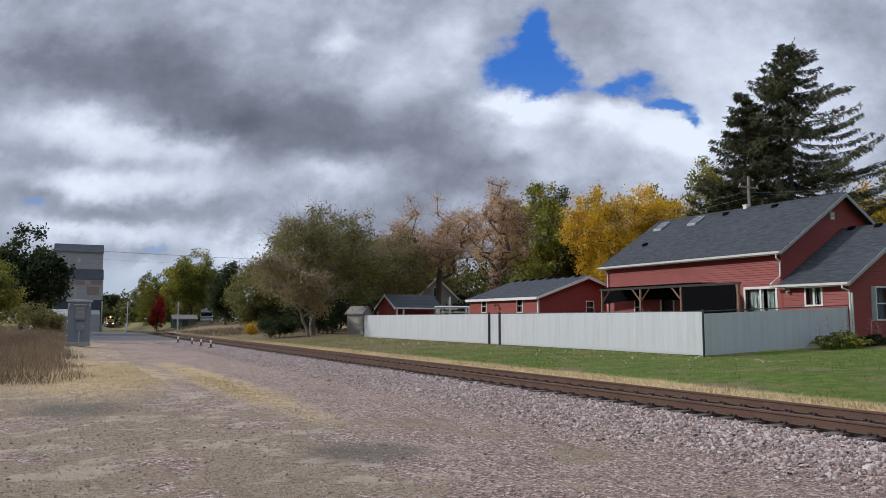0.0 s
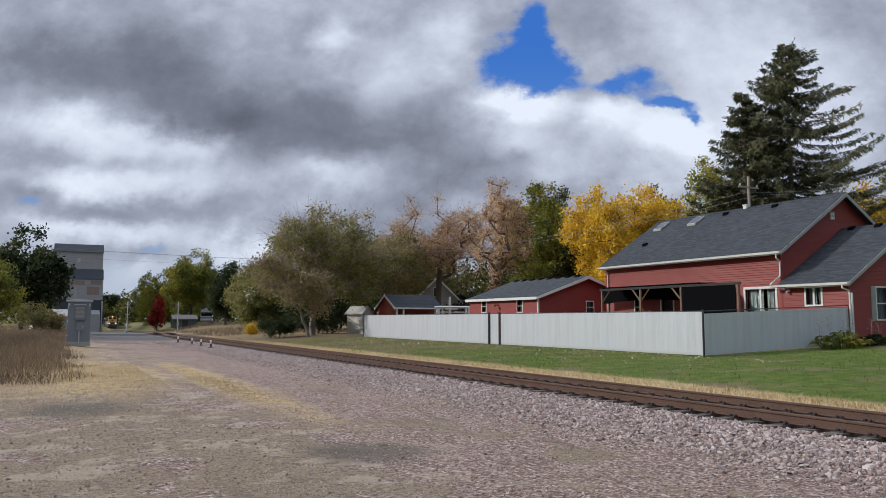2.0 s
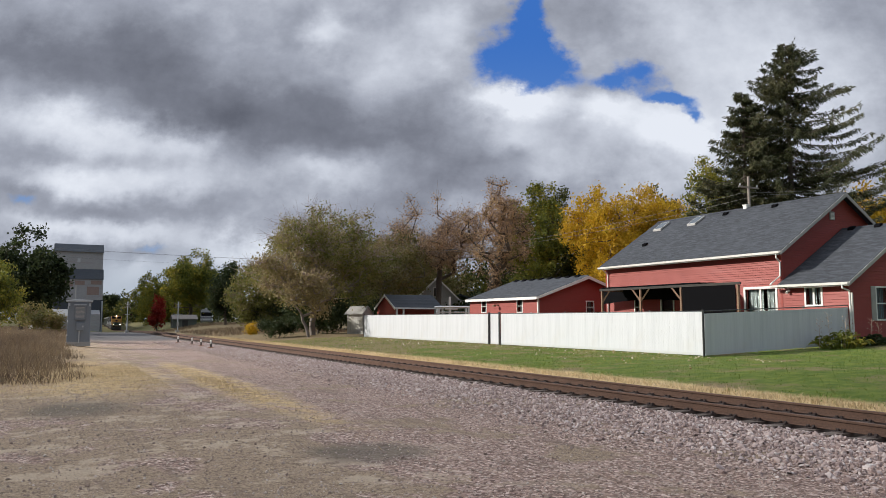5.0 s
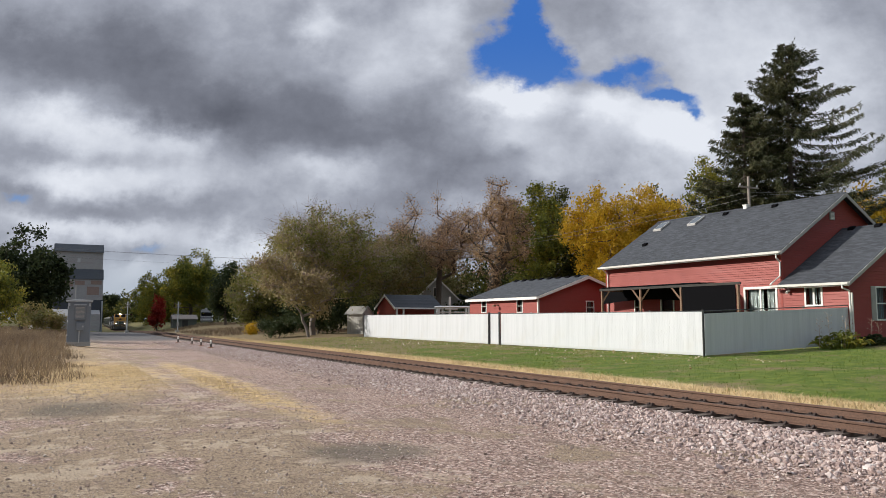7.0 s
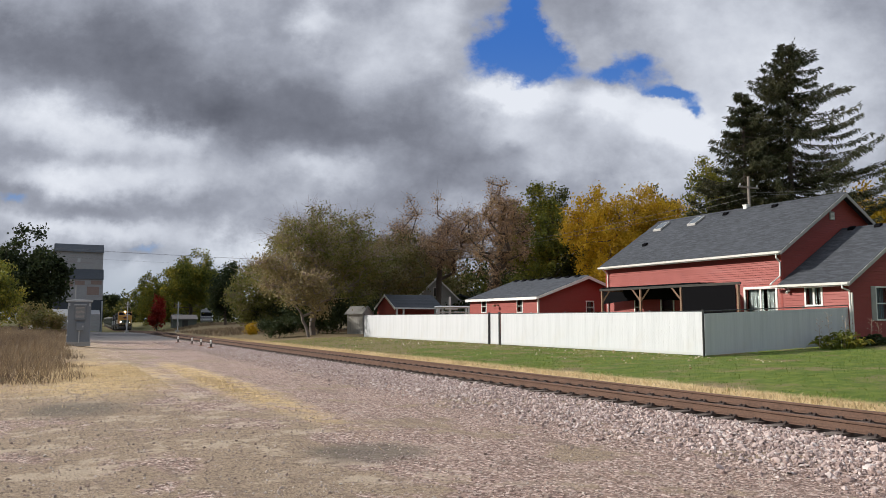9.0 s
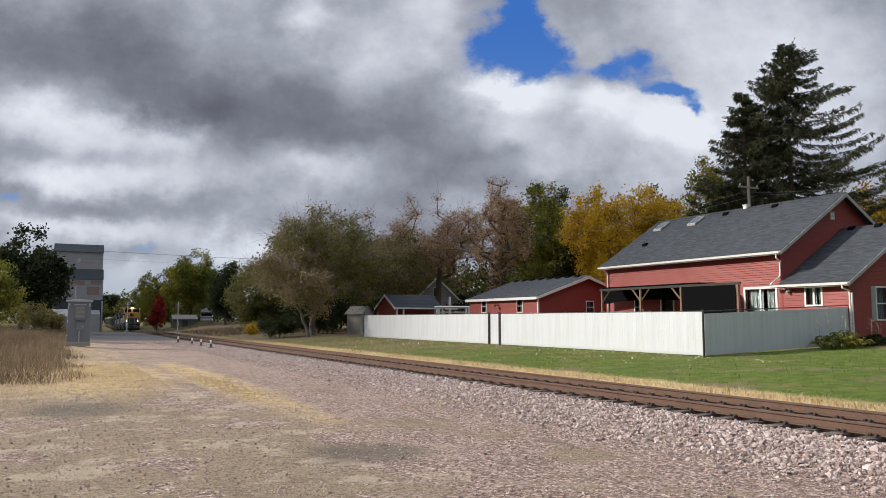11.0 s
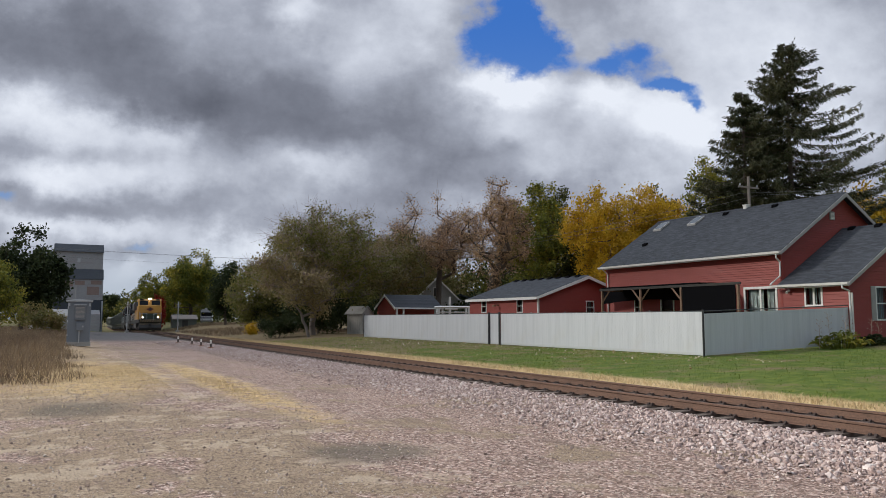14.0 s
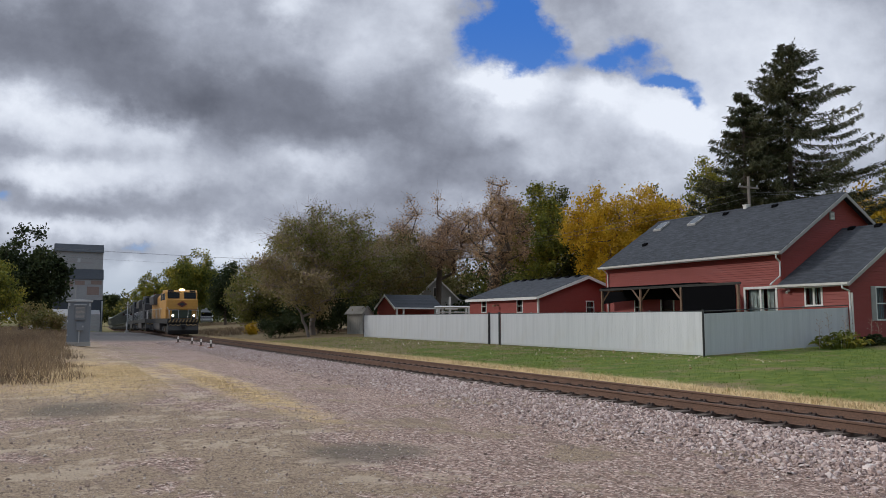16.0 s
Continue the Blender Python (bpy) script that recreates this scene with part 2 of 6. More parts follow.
CLOUD_GAPS = [
    (0.101, 0.366, 0.051, 0.037, 1.00),
    (0.128, 0.422, 0.026, 0.045, 0.85),
    (0.256, 0.352, 0.043, 0.029, 0.78),
    (0.307, 0.314, 0.039, 0.017, 0.95),
    (0.334, 0.293, 0.015, 0.009, 0.60),
    (0.206, 0.344, 0.034, 0.014, 0.40),
    (-0.411, 0.090, 0.039, 0.011, 0.50),
    (-0.584, 0.155, 0.030, 0.012, 0.40),
    (0.074, 0.298, 0.054, 0.016, -0.60),
    (0.212, 0.289, 0.085, 0.020, -0.65),
    (0.357, 0.260, 0.046, 0.020, -0.40),
    (0.191, 0.394, 0.023, 0.024, -0.25)]


# ---- ground ----
def ellipse(n, l, px, py, cx, cy, rx, ry, wob):
    a = calc(n, l, "DIVIDE", calc(n, l, "SUBTRACT", px, cx), rx)
    c = calc(n, l, "DIVIDE", calc(n, l, "SUBTRACT", py, cy), ry)
    d = calc(n, l, "ADD", calc(n, l, "MULTIPLY", a, a), calc(n, l, "MULTIPLY", c, c))
    return smooth(n, l, calc(n, l, "ADD", d, wob), 2.2, 0.1)


def ground_material():
    m, n, l, b = material("ground_cover")
    co = n.new("ShaderNodeTexCoord").outputs["Object"]
    sep = n.new("ShaderNodeSeparateXYZ")
    l.new(co, sep.inputs[0])
    px, py = sep.outputs["X"], sep.outputs["Y"]
    fine = tex_noise(n, l, 38, 6, 0.75, co)
    grit_shade = tex_noise(n, l, 11, 8, 0.8, co)
    mid = tex_noise(n, l, 2.2, 6, 0.7, co)
    big = tex_noise(n, l, 0.45, 5, 0.6, co)
    wob = calc(n, l, "MULTIPLY_ADD", tex_noise(n, l, 0.9, 6, 0.7, co), 2.2, -1.1)
    vor = n.new("ShaderNodeTexVoronoi")
    vor.inputs["Scale"].default_value = 30
    l.new(co, vor.inputs["Vector"])
    chips = n.new("ShaderNodeSeparateColor")
    l.new(vor.outputs["Color"], chips.inputs[0])
    stone = ramp(n, l, chips.outputs[0], [(0.0, (0.125, 0.077, 0.062)), (0.45, (0.345, 0.238, 0.195)), (0.8, (0.51, 0.375, 0.318)), (1.0, (0.74, 0.61, 0.54))])
    sand = mixc(n, l, smooth(n, l, fine, 0.36, 0.64), (0.215, 0.155, 0.108), (0.455, 0.352, 0.25))
    # dark flecks: grit, and the thin shadows between stones painted as colour
    sand = mixc(n, l, calc(n, l, "MULTIPLY", smooth(n, l, grit_shade, 0.52, 0.58), 0.8), sand, (0.14, 0.10, 0.075))
    gravel = mixc(n, l, calc(n, l, "MULTIPLY", smooth(n, l, grit_shade, 0.50, 0.57), 0.65), stone, (0.13, 0.088, 0.075))
    # bare sand worn through the gravel, in broad patches with ragged rims
    worn = calc(n, l, "ADD", tex_noise(n, l, 0.55, 10, 0.68, co, (1.0, 0.7, 1.0)), calc(n, l, "MULTIPLY", smooth(n, l, px, 5.5, 1.5), 0.13))
    lot = mixc(n, l, smooth(n, l, worn, 0.535, 0.60), gravel, sand)
    ruts = tex_noise(n, l, 1.0, 8, 0.7, co, (2.6, 0.35, 1.0))
    lot = mixc(n, l, calc(n, l, "MULTIPLY", smooth(n, l, ruts, 0.54, 0.64), 0.55), lot, (0.19, 0.14, 0.11))
    pale = tex_noise(n, l, 0.8, 9, 0.72, co)
    lot = mixc(n, l, calc(n, l, "MULTIPLY", calc(n, l, "MULTIPLY", smooth(n, l, pale, 0.53, 0.57), smooth(n, l, px, 6.5, 3.0)), 0.6), lot, (0.54, 0.435, 0.325))
    # damp hollows
    damp = calc(n, l, "MAXIMUM", ellipse(n, l, px, py, 3.9, 9.5, 0.7, 0.7, wob), ellipse(n, l, px, py, 0.6, 16.4, 0.8, 1.3, wob))
    lot = mixc(n, l, calc(n, l, "MULTIPLY", damp, 0.72), lot, (0.115, 0.10, 0.08))
    straw = mixc(n, l, fine, (0.46, 0.315, 0.155), (0.74, 0.55, 0.30))
    dry = calc(n, l, "MAXIMUM", ellipse(n, l, px, py, 4.45, 22.5, 0.62, 8.5, wob), ellipse(n, l, px, py, 1.2, 26.5, 2.1, 6.5, wob))
    dry = calc(n, l, "MAXIMUM", dry, calc(n, l, "MULTIPLY", ellipse(n, l, px, py, -1.0, 50.0, 3.6, 24.0, wob), 0.5))
    lot = mixc(n, l, calc(n, l, "MULTIPLY", dry, smooth(n, l, mid, 0.38, 0.54)), lot, straw)
    road = mixc(n, l, fine, (0.10, 0.095, 0.095), (0.16, 0.15, 0.15))
    lot = mixc(n, l, calc(n, l, "MULTIPLY", smooth(n, l, py, 60, 74), smooth(n, l, px, 1.5, 4.0)), lot, road)
    # lawn beyond the track
    green = mixc(n, l, smooth(n, l, mid, 0.3, 0.7), (0.060, 0.105, 0.014), (0.155, 0.19, 0.034))
    # dry brown grass, its tones darkened to hold the tree shade on the verge
    brownish = mixc(n, l, fine, (0.15, 0.112, 0.062), (0.27, 0.205, 0.115))
    lawn = mixc(n, l, smooth(n, l, calc(n, l, "ADD", big, calc(n, l, "MULTIPLY", smooth(n, l, py, 26, 48), 0.25)), 0.48, 0.68), green, brownish)
    off = calc(n, l, "SUBTRACT", px, 12.1)
    edge = calc(n, l, "ADD", off, calc(n, l, "MULTIPLY", wob, 0.7))
    verge = mixc(n, l, smooth(n, l, edge, 3.2, 4.2), straw, lawn)
    verge = mixc(n, l, smooth(n, l, py, 40, 75), verge, mixc(n, l, smooth(n, l, mid, 0.35, 0.65), brownish, lawn))
    col = mixc(n, l, smooth(n, l, edge, 1.7, 2.2), lot, verge)
    far = mixc(n, l, smooth(n, l, big, 0.4, 0.6), (0.16, 0.13, 0.06), (0.09, 0.10, 0.035))
    col = mixc(n, l, smooth(n, l, py, 128, 140), col, far)
    l.new(col, b.inputs["Base Color"])
    b.inputs["Roughness"].default_value = 0.9
    b.inputs["Specular IOR Level"].default_value = 0.2
    bump(n, l, b, calc(n, l, "ADD", calc(n, l, "MULTIPLY", vor.outputs["Distance"], -0.5), calc(n, l, "ADD", mid, fine)), 0.04, 0.9)
    return m


def ground():
    xs = np.concatenate([[-4500, -900, -250, -90, -40], np.arange(-20, -4, 0.5), np.arange(-4, 10, 0.14), np.arange(10, 46, 0.5), [50, 60, 80, 120, 250, 900, 4500]])
    ys = np.concatenate([[-4500, -600, -90, -30, -12], np.arange(-5, 4, 0.6), np.arange(4, 20, 0.16), np.arange(20, 30, 0.3), np.arange(30, 80, 0.6), np.arange(80, 200, 4), [220, 260, 320, 420, 700, 1500, 4500]])
    gx, gy = np.meshgrid(xs, ys)
    gz = ground_z(gx, gy)
    gz = gz + relief(gx, gy).reshape(gx.shape)
    s = Shape()
    s.v = np.stack([gx, gy, gz], -1).reshape(-1, 3).tolist()
    w = len(xs)
    s.f = [(j * w + i, j * w + i + 1, (j + 1) * w + i + 1, (j + 1) * w + i) for j in range(len(ys) - 1) for i in range(w - 1)]
    ob = new("ground", mesh("ground", s, ground_material(), True))
    return tagged(ob, "gravel lot, dry grass and green lawn beside the track", "ground", kind="structure")


# ---- railway ----
M_RAIL = plain("rusted_rail", (0.085, 0.048, 0.034), (0.15, 0.085, 0.058), 0.75, 6, 0.25, 0.002, (0.05, 0.035, 0.03), 0.5)
M_TIE = plain("weathered_tie", (0.075, 0.055, 0.045), (0.15, 0.115, 0.095), 0.9, 4, 0, 0.01, stretch=(0.2, 3, 3), objvar=0.3)
M_SPIKE = plain("spike_iron", (0.03, 0.022, 0.02), (0.06, 0.04, 0.035), 0.8, 20)
RAIL_TOP = 0.15


def rail(off):
    """One rail: foot, web and head, swept along the track."""
    prof = [(-0.07, 0.0), (0.07, 0.0), (0.07, 0.012), (0.012, 0.03), (0.009, 0.125), (0.036, 0.135), (0.036, 0.165), (0.028, 0.172), (-0.028, 0.172), (-0.036, 0.165), (-0.036, 0.135), (-0.009, 0.125), (-0.012, 0.03), (-0.07, 0.012)]
    ys = np.concatenate([np.arange(-40, 60, 10), np.arange(60, 180, 5), np.arange(180, 900, 40)])
    s = Shape()
    k = len(prof)
    for j, y in enumerate(ys):
        x = float(track_x(y)) + off
        s.v += [(x + a, float(y), RAIL_TOP - 0.172 + c - float(track_fall(y))) for a, c in prof]
        if j:
            s.f += [((j - 1) * k + i, (j - 1) * k + (i + 1) % k, j * k + (i + 1) % k, j * k + i) for i in range(k)]
    return s


def railway():
    root = thing("railway_track", "single rusty railway track on pale ballast", "track", kind="structure")
    for off in (-0.755, 0.755):
        part("rail", rail(off), M_RAIL, root, "brown rusted steel rail")
    tie = mesh("tie", Shape().box(-1.3, 1.3, -0.115, 0.115, -0.16, 0), M_TIE)
    plates = Shape()
    for off in (-0.755, 0.755):
        plates.box(off - 0.18, off + 0.18, -0.09, 0.09, 0, 0.012)
        for sx in (-0.1, 0.1):
            for sy in (-0.05, 0.05):
                plates.box(off + sx - 0.02, off + sx + 0.02, sy - 0.02, sy + 0.02, 0.0, 0.05)
                plates.box(off + sx * 1.35 - 0.016, off + sx * 1.35 + 0.016, sy * 1.3 - 0.014, sy * 1.3 + 0.014, 0.0, 0.03)
    plate_mesh = mesh("tie_plate", plates, M_SPIKE)
    rng = random.Random(5)
    y = -6.0
    while y < 140:
        x = float(track_x(y))
        zt = RAIL_TOP - 0.172 - 0.012 - float(track_fall(y))
        m = pose(x + rng.uniform(-0.04, 0.04), y, zt, 0, rng.uniform(-0.4, 0.4), rng.uniform(-1.2, 1.2))
        t = part("tie", tie, M_TIE, root)
        t.matrix_world = m
        p = part("tie_plate", plate_mesh, M_SPIKE, root)
        p.matrix_world = pose(x, y, zt)
        y += 0.53
    return root


def stones(name, label, count, area, size, mat, seed):
    """Broken stones, each its own crooked lump, lying on the ground."""
    rng = np.random.default_rng(seed)
    base = np.array([(0, 0, 1), (0.89, 0, 0.45), (0.28, 0.85, 0.45), (-0.72, 0.53, 0.45), (-0.72, -0.53, 0.45), (0.28, -0.85, 0.45),
                     (0.72, 0.53, -0.45), (-0.28, 0.85, -0.45), (-0.89, 0, -0.45), (-0.28, -0.85, -0.45), (0.72, -0.53, -0.45)])
    faces = np.array([(0, 1, 2), (0, 2, 3), (0, 3, 4), (0, 4, 5), (0, 5, 1), (1, 6, 2), (2, 7, 3), (3, 8, 4), (4, 9, 5), (5, 10, 1),
                      (2, 6, 7), (3, 7, 8), (4, 8, 9), (5, 9, 10), (1, 10, 6)])
    xy = area(rng, count)
    count = len(xy)
    r = size * rng.lognormal(0, 0.33, count)
    v = base[None] * rng.uniform(0.62, 1.3, (count, 11, 1)) * (r[:, None, None] * rng.uniform(0.55, 1.25, (count, 1, 3)))
    ang = rng.uniform(0, 6.28, (count, 2))
    ca, sa, cb, sb = np.cos(ang[:, :1]), np.sin(ang[:, :1]), np.cos(ang[:, 1:] * 0.2), np.sin(ang[:, 1:] * 0.2)
    x, y, z = v[..., 0] * cb - v[..., 2] * sb, v[..., 1], v[..., 0] * sb + v[..., 2] * cb
    x, y = x * ca - y * sa, x * sa + y * ca
    gz = ground_z(xy[:, 0], xy[:, 1]) + relief(xy[:, 0], xy[:, 1])
    v = np.stack([x + xy[:, :1], y + xy[:, 1:], z + (gz + r * 0.22)[:, None]], -1).reshape(-1, 3)
    s = Shape()
    s.v = v.tolist()
    s.f = (faces[None] + (np.arange(count) * 11)[:, None, None]).reshape(-1, 3).tolist()
    return tagged(new(name, mesh(name, s, mat)), label, "stones", kind="stuff")


def stone_material(name, stops):
    m, n, l, b = material(name)
    isl = n.new("ShaderNodeNewGeometry").outputs["Random Per Island"]
    col = ramp(n, l, isl, stops)
    col = mixc(n, l, calc(n, l, "MULTIPLY", tex_noise(n, l, 60, 4, 0.7), 0.5), col, (0.12, 0.09, 0.08))
    l.new(col, b.inputs["Base Color"])
    b.inputs["Roughness"].default_value = 0.85
    return m


def ballast_area(rng, k):
    y = 1.0 + 62 * rng.random(k) ** 1.7
    off = np.where(rng.random(k) < 0.92, rng.uniform(-5.0, -1.12, k), rng.uniform(1.2, 2.1, k))
    keep = rng.random(k) < np.clip(1.0 - (-off - 2.7) / 2.1, 0.04, 1)
    x = track_x(y) + off
    return np.stack([x, y], -1)[keep]


def lot_area(rng, k):
    y = 3.5 + 22 * rng.random(k) ** 1.7
    x = rng.uniform(-0.12, 1.0, k) * np.minimum(1.3 * y, 9.5)
    return np.stack([x, y], -1)


# ---- plants ----
def leaf_cloud(rng, centres, spread, per, size, droop=0.0):
    """Small folded leaves round each centre, as one set of quads."""
    c = np.repeat(centres, per, 0)
    k = len(c)
    p = c + rng.normal(0, 1, (k, 3)) * spread
    d = rng.normal(0, 1, (k, 3))
    d[:, 2] -= droop
    d /= np.linalg.norm(d, axis=1, keepdims=True)
    w = np.cross(d, rng.normal(0, 1, (k, 3)))
    w /= np.linalg.norm(w, axis=1, keepdims=True) + 1e-9
    L = (size * rng.uniform(0.6, 1.4, k))[:, None]
    v = np.stack([p, p + d * L * 0.5 + w * L * 0.32, p + d * L, p + d * L * 0.5 - w * L * 0.32], 1).reshape(-1, 3)
    s = Shape()
    s.v = v.tolist()
    i = np.arange(k)[:, None] * 4
    s.f = (i + np.array([[0, 1, 2, 3]])).tolist()
    return s


def limbs(rng, base, clusters, trunk_top, r0, sides=5, lean=(0, 0)):
    """Trunk and branches that reach every cluster, each from the nearest wood below it."""
    k = 6
    nodes = [np.array(base, float) + np.array([lean[0] * i / k + rng.normal(0, 0.06) * (i > 0), lean[1] * i / k + rng.normal(0, 0.06) * (i > 0), trunk_top * i / k]) for i in range(k + 1)]
    parent = [-1] + list(range(k))
    order = np.argsort(np.linalg.norm(clusters - nodes[-1], axis=1))
    for c in clusters[order]:
        arr = np.array(nodes)
        dist = np.linalg.norm(arr - c, axis=1) + np.where(arr[:, 2] > c[2] + 0.3, 6.0, 0) + np.where(np.arange(len(arr)) < 3, 9.0, 0)
        j = int(np.argmin(dist))
        a = arr[j]
        seg = max(1, int(np.linalg.norm(c - a) / 1.6))
        for q in range(1, seg + 1):
            f = q / seg
            mid = a + (c - a) * f + np.array([0, 0, 0.10 * np.linalg.norm(c - a) * f * (1 - f) * 2]) + rng.normal(0, 0.09, 3) * (q < seg)
            nodes.append(mid)
            parent.append(j)
            j = len(nodes) - 1
    load = np.ones(len(nodes))
    for i in range(len(nodes) - 1, 0, -1):
        load[parent[i]] += load[i]
    rad = r0 * np.sqrt(load / load[0]) * 0.9 + 0.012
    s = Shape()
    for i in range(1, len(nodes)):
        j = parent[i]
        ra = rad[i] if (j > k or i > k) else rad[j]
        s.tube([nodes[j], nodes[i]], [min(rad[j], ra * 1.25), rad[i]], 7 if i <= k else sides, False)
    return s, np.array(nodes)


def twigs(rng, tips, length, per, r=0.017, up=0.3):
    s = Shape()
    for c in tips:
        for _ in range(per):
            d = rng.normal(0, 1, 3)
            d[2] = abs(d[2]) * 0.5 + up
            d /= np.linalg.norm(d)
            L = length * rng.uniform(0.5, 1.3)
            mid = c + d * L * 0.5 + rng.normal(0, 0.08, 3) * L
            s.tube([c, mid, mid + (d + rng.normal(0, 0.3, 3)) * L * 0.5], [r, r * 0.7, r * 0.3], 3, False)
    return s


def broadleaf(seed, x, y, height, width, lo, leaf_mat, bark, label, clusters=110, per=70, size=0.22, spread=0.5, trunk_r=0.28,
              deep=None, tw=0, lean=(0.0, 0.0), lobes=4, trunk_top=None, name="tree", droop=0.0, twig_bark=None):
    """A tree: tapered trunk with limbs, and a lumpy crown of many leaves with gaps."""
    rng = np.random.default_rng(seed)
    z0 = float(ground_z(x, y)) - 0.05
    deep = deep or width
    root = thing(name, label, "tree", pose(x, y, z0))
    ctr, rad = np.array([lean[0], lean[1], (lo + height) / 2]), np.array([width / 2, deep / 2, (height - lo) / 2])
    lob = [(np.zeros(3), 0.9)] + [((lambda d: d / np.linalg.norm(d))(rng.normal(0, 1, 3) * (1, 1, 0.8)) * 0.5, rng.uniform(0.38, 0.55)) for _ in range(lobes + 3)]
    pts = []
    while len(pts) < clusters:
        c, r = lob[rng.integers(len(lob))]
        d = rng.normal(0, 1, 3)
        q = c + d / np.linalg.norm(d) * r * rng.uniform(0.2, 1.0) ** 0.5
        if np.linalg.norm(q) < 1.0 and q[2] > -0.98:
            pts.append(ctr + q * rad)
    pts = np.array(pts)
    wood, nodes = limbs(rng, (0, 0, 0), pts, trunk_top or max(lo * 1.2, height * 0.3), trunk_r, lean=(lean[0] * 0.4, lean[1] * 0.4))
    part("trunk", wood, bark, root, "", smooth_faces=True)
    if tw:
        tagged(part("twig", twigs(rng, np.concatenate([pts, nodes[len(nodes) // 2:]]), width * 0.11, tw), twig_bark or bark, root), kind="stuff")
    if per:
        part("crown", leaf_cloud(rng, pts, spread * 0.68, int(per * 1.2), size * 1.5, droop), leaf_mat, root)
    return root


def spruce(seed, x, y, height, width, lo, label, mat, bark, levels=34, side=(1.0, 1.0)):
    """A conifer: straight trunk, whorls of boughs that sag and turn up, hung with needle sprays."""
    rng = np.random.default_rng(seed)
    z0 = float(ground_z(x, y)) - 0.05
    root = thing("spruce_tree", label, "tree", pose(x, y, z0))
    part("trunk", Shape().tube([(0, 0, 0), (0.05, 0, height * 0.5), (0, 0, height - 0.3)], [0.42, 0.24, 0.03], 8), bark, root, smooth_faces=True)
    wood, cen, dirs = Shape(), [], []
    for i in range(levels):
        f = i / (levels - 1)
        z = lo + (height - lo - 0.4) * f ** 0.92
        reach = width / 2 * (1 - f) ** 0.56 * (0.55 + 0.45 * min(1, f * 6 + 0.6))
        for k in range(rng.integers(6, 9)):
            az = rng.uniform(0, 2 * math.pi)
            R = max(0.5, reach * rng.uniform(0.6, 1.2)) * (side[0] if math.cos(az - radians(-27.9)) > 0 else side[1])
            pts = []
            zz = z + rng.uniform(-0.3, 0.3)
            sag = rng.uniform(0.10, 0.26)
            for q in range(7):
                t = q / 6
                pts.append(np.array([math.cos(az) * R * t, math.sin(az) * R * t, zz + R * 0.03 * t * (f - 0.2) - sag * R * math.sin(t * 2.6) * 0.55 + 0.09 * R * t ** 3]))
            wood.tube(pts, [0.05 * (1 - t / 7) + 0.01 for t in range(7)], 4, False)
            m = int(12 + R * 20)
            for _ in range(m):
                t = rng.uniform(0.12, 1.0)
                a = min(int(t * 6), 5)
                p = pts[a] + (pts[a + 1] - pts[a]) * (t * 6 - a)
                sidew = np.array([-math.sin(az), math.cos(az), 0]) * rng.normal(0, 0.17) * (1.2 - t) * min(R, 3.2) * 0.6
                cen.append(p + sidew + np.array([0, 0, -abs(rng.normal(0, 0.10))]))
                dirs.append(np.array([math.cos(az), math.sin(az), -0.9]) + rng.normal(0, 0.5, 3))
    part("bough", wood, bark, root)
    c, d = np.repeat(np.array(cen), 3, 0), np.repeat(np.array(dirs), 3, 0)
    k = len(c)
    d = d + rng.normal(0, 0.55, (k, 3))
    d /= np.linalg.norm(d, axis=1, keepdims=True)
    c = c + rng.normal(0, 0.07, (k, 3))
    w = np.cross(d, rng.normal(0, 1, (k, 3)))
    w /= np.linalg.norm(w, axis=1, keepdims=True)
    L = rng.uniform(0.22, 0.52, (k, 1))
    v = np.stack([c, c + d * L * 0.4 + w * 0.042, c + d * L, c + d * L * 0.4 - w * 0.042], 1).reshape(-1, 3)
    s = Shape()
    s.v, s.f = v.tolist(), (np.arange(k)[:, None] * 4 + np.array([[0, 1, 2, 3]])).tolist()
    part("needles", s, mat, root)
    return root


def blades(name, label, count, area, height, width, mat, seed, lean=0.35, category="grass"):
    """Grass: thin bent blades standing on the ground."""
    rng = np.random.default_rng(seed)
    xy, hmul = area(rng, count)
    k = len(xy)
    z = ground_z(xy[:, 0], xy[:, 1]) + relief(xy[:, 0], xy[:, 1]) - 0.02
    p = np.stack([xy[:, 0], xy[:, 1], z], -1)
    h = (height * hmul * rng.uniform(0.5, 1.25, k))[:, None]
    d = np.concatenate([rng.normal(0, lean, (k, 2)), np.ones((k, 1))], 1)
    az = rng.uniform(0, 6.28, k)
    w = np.stack([np.cos(az), np.sin(az), np.zeros(k)], -1) * (width * rng.uniform(0.6, 1.4, k))[:, None]
    mid = p + d * h * 0.55
    tip = p + d * h + np.concatenate([d[:, :2], np.zeros((k, 1))], 1) * h * 0.5
    v = np.stack([p - w, p + w, mid + w * 0.7, mid - w * 0.7, tip], 1).reshape(-1, 3)
    i = np.arange(k) * 5
    s = Shape()
    s.v = v.tolist()
    s.f = np.stack([i, i + 1, i + 2, i + 3], -1).tolist() + np.stack([i + 3, i + 2, i + 4], -1).tolist()
    return tagged(new(name, mesh(name, s, mat)), label, category, kind="stuff")


def far_woods(seed, rows, count, mat, label):
    """A low belt of distant wood; rows are x, y, half length, height."""
    rng = np.random.default_rng(seed)
    pts = []
    for x, y, half, h in rows:
        a = rng.uniform(-1, 1, count)
        top = h * (0.65 + 0.35 * np.sin(a * 7 + x) * np.sin(a * 17 + y))
        pts.append(np.stack([x + a * half, y + rng.uniform(-6, 6, count), top * rng.random(count) ** 0.6], -1))
    s = leaf_cloud(rng, np.concatenate(pts), 1.2, 14, 1.2)
    return tagged(new("far_woods", mesh("far_woods", s, mat)), label, "woods", kind="stuff")


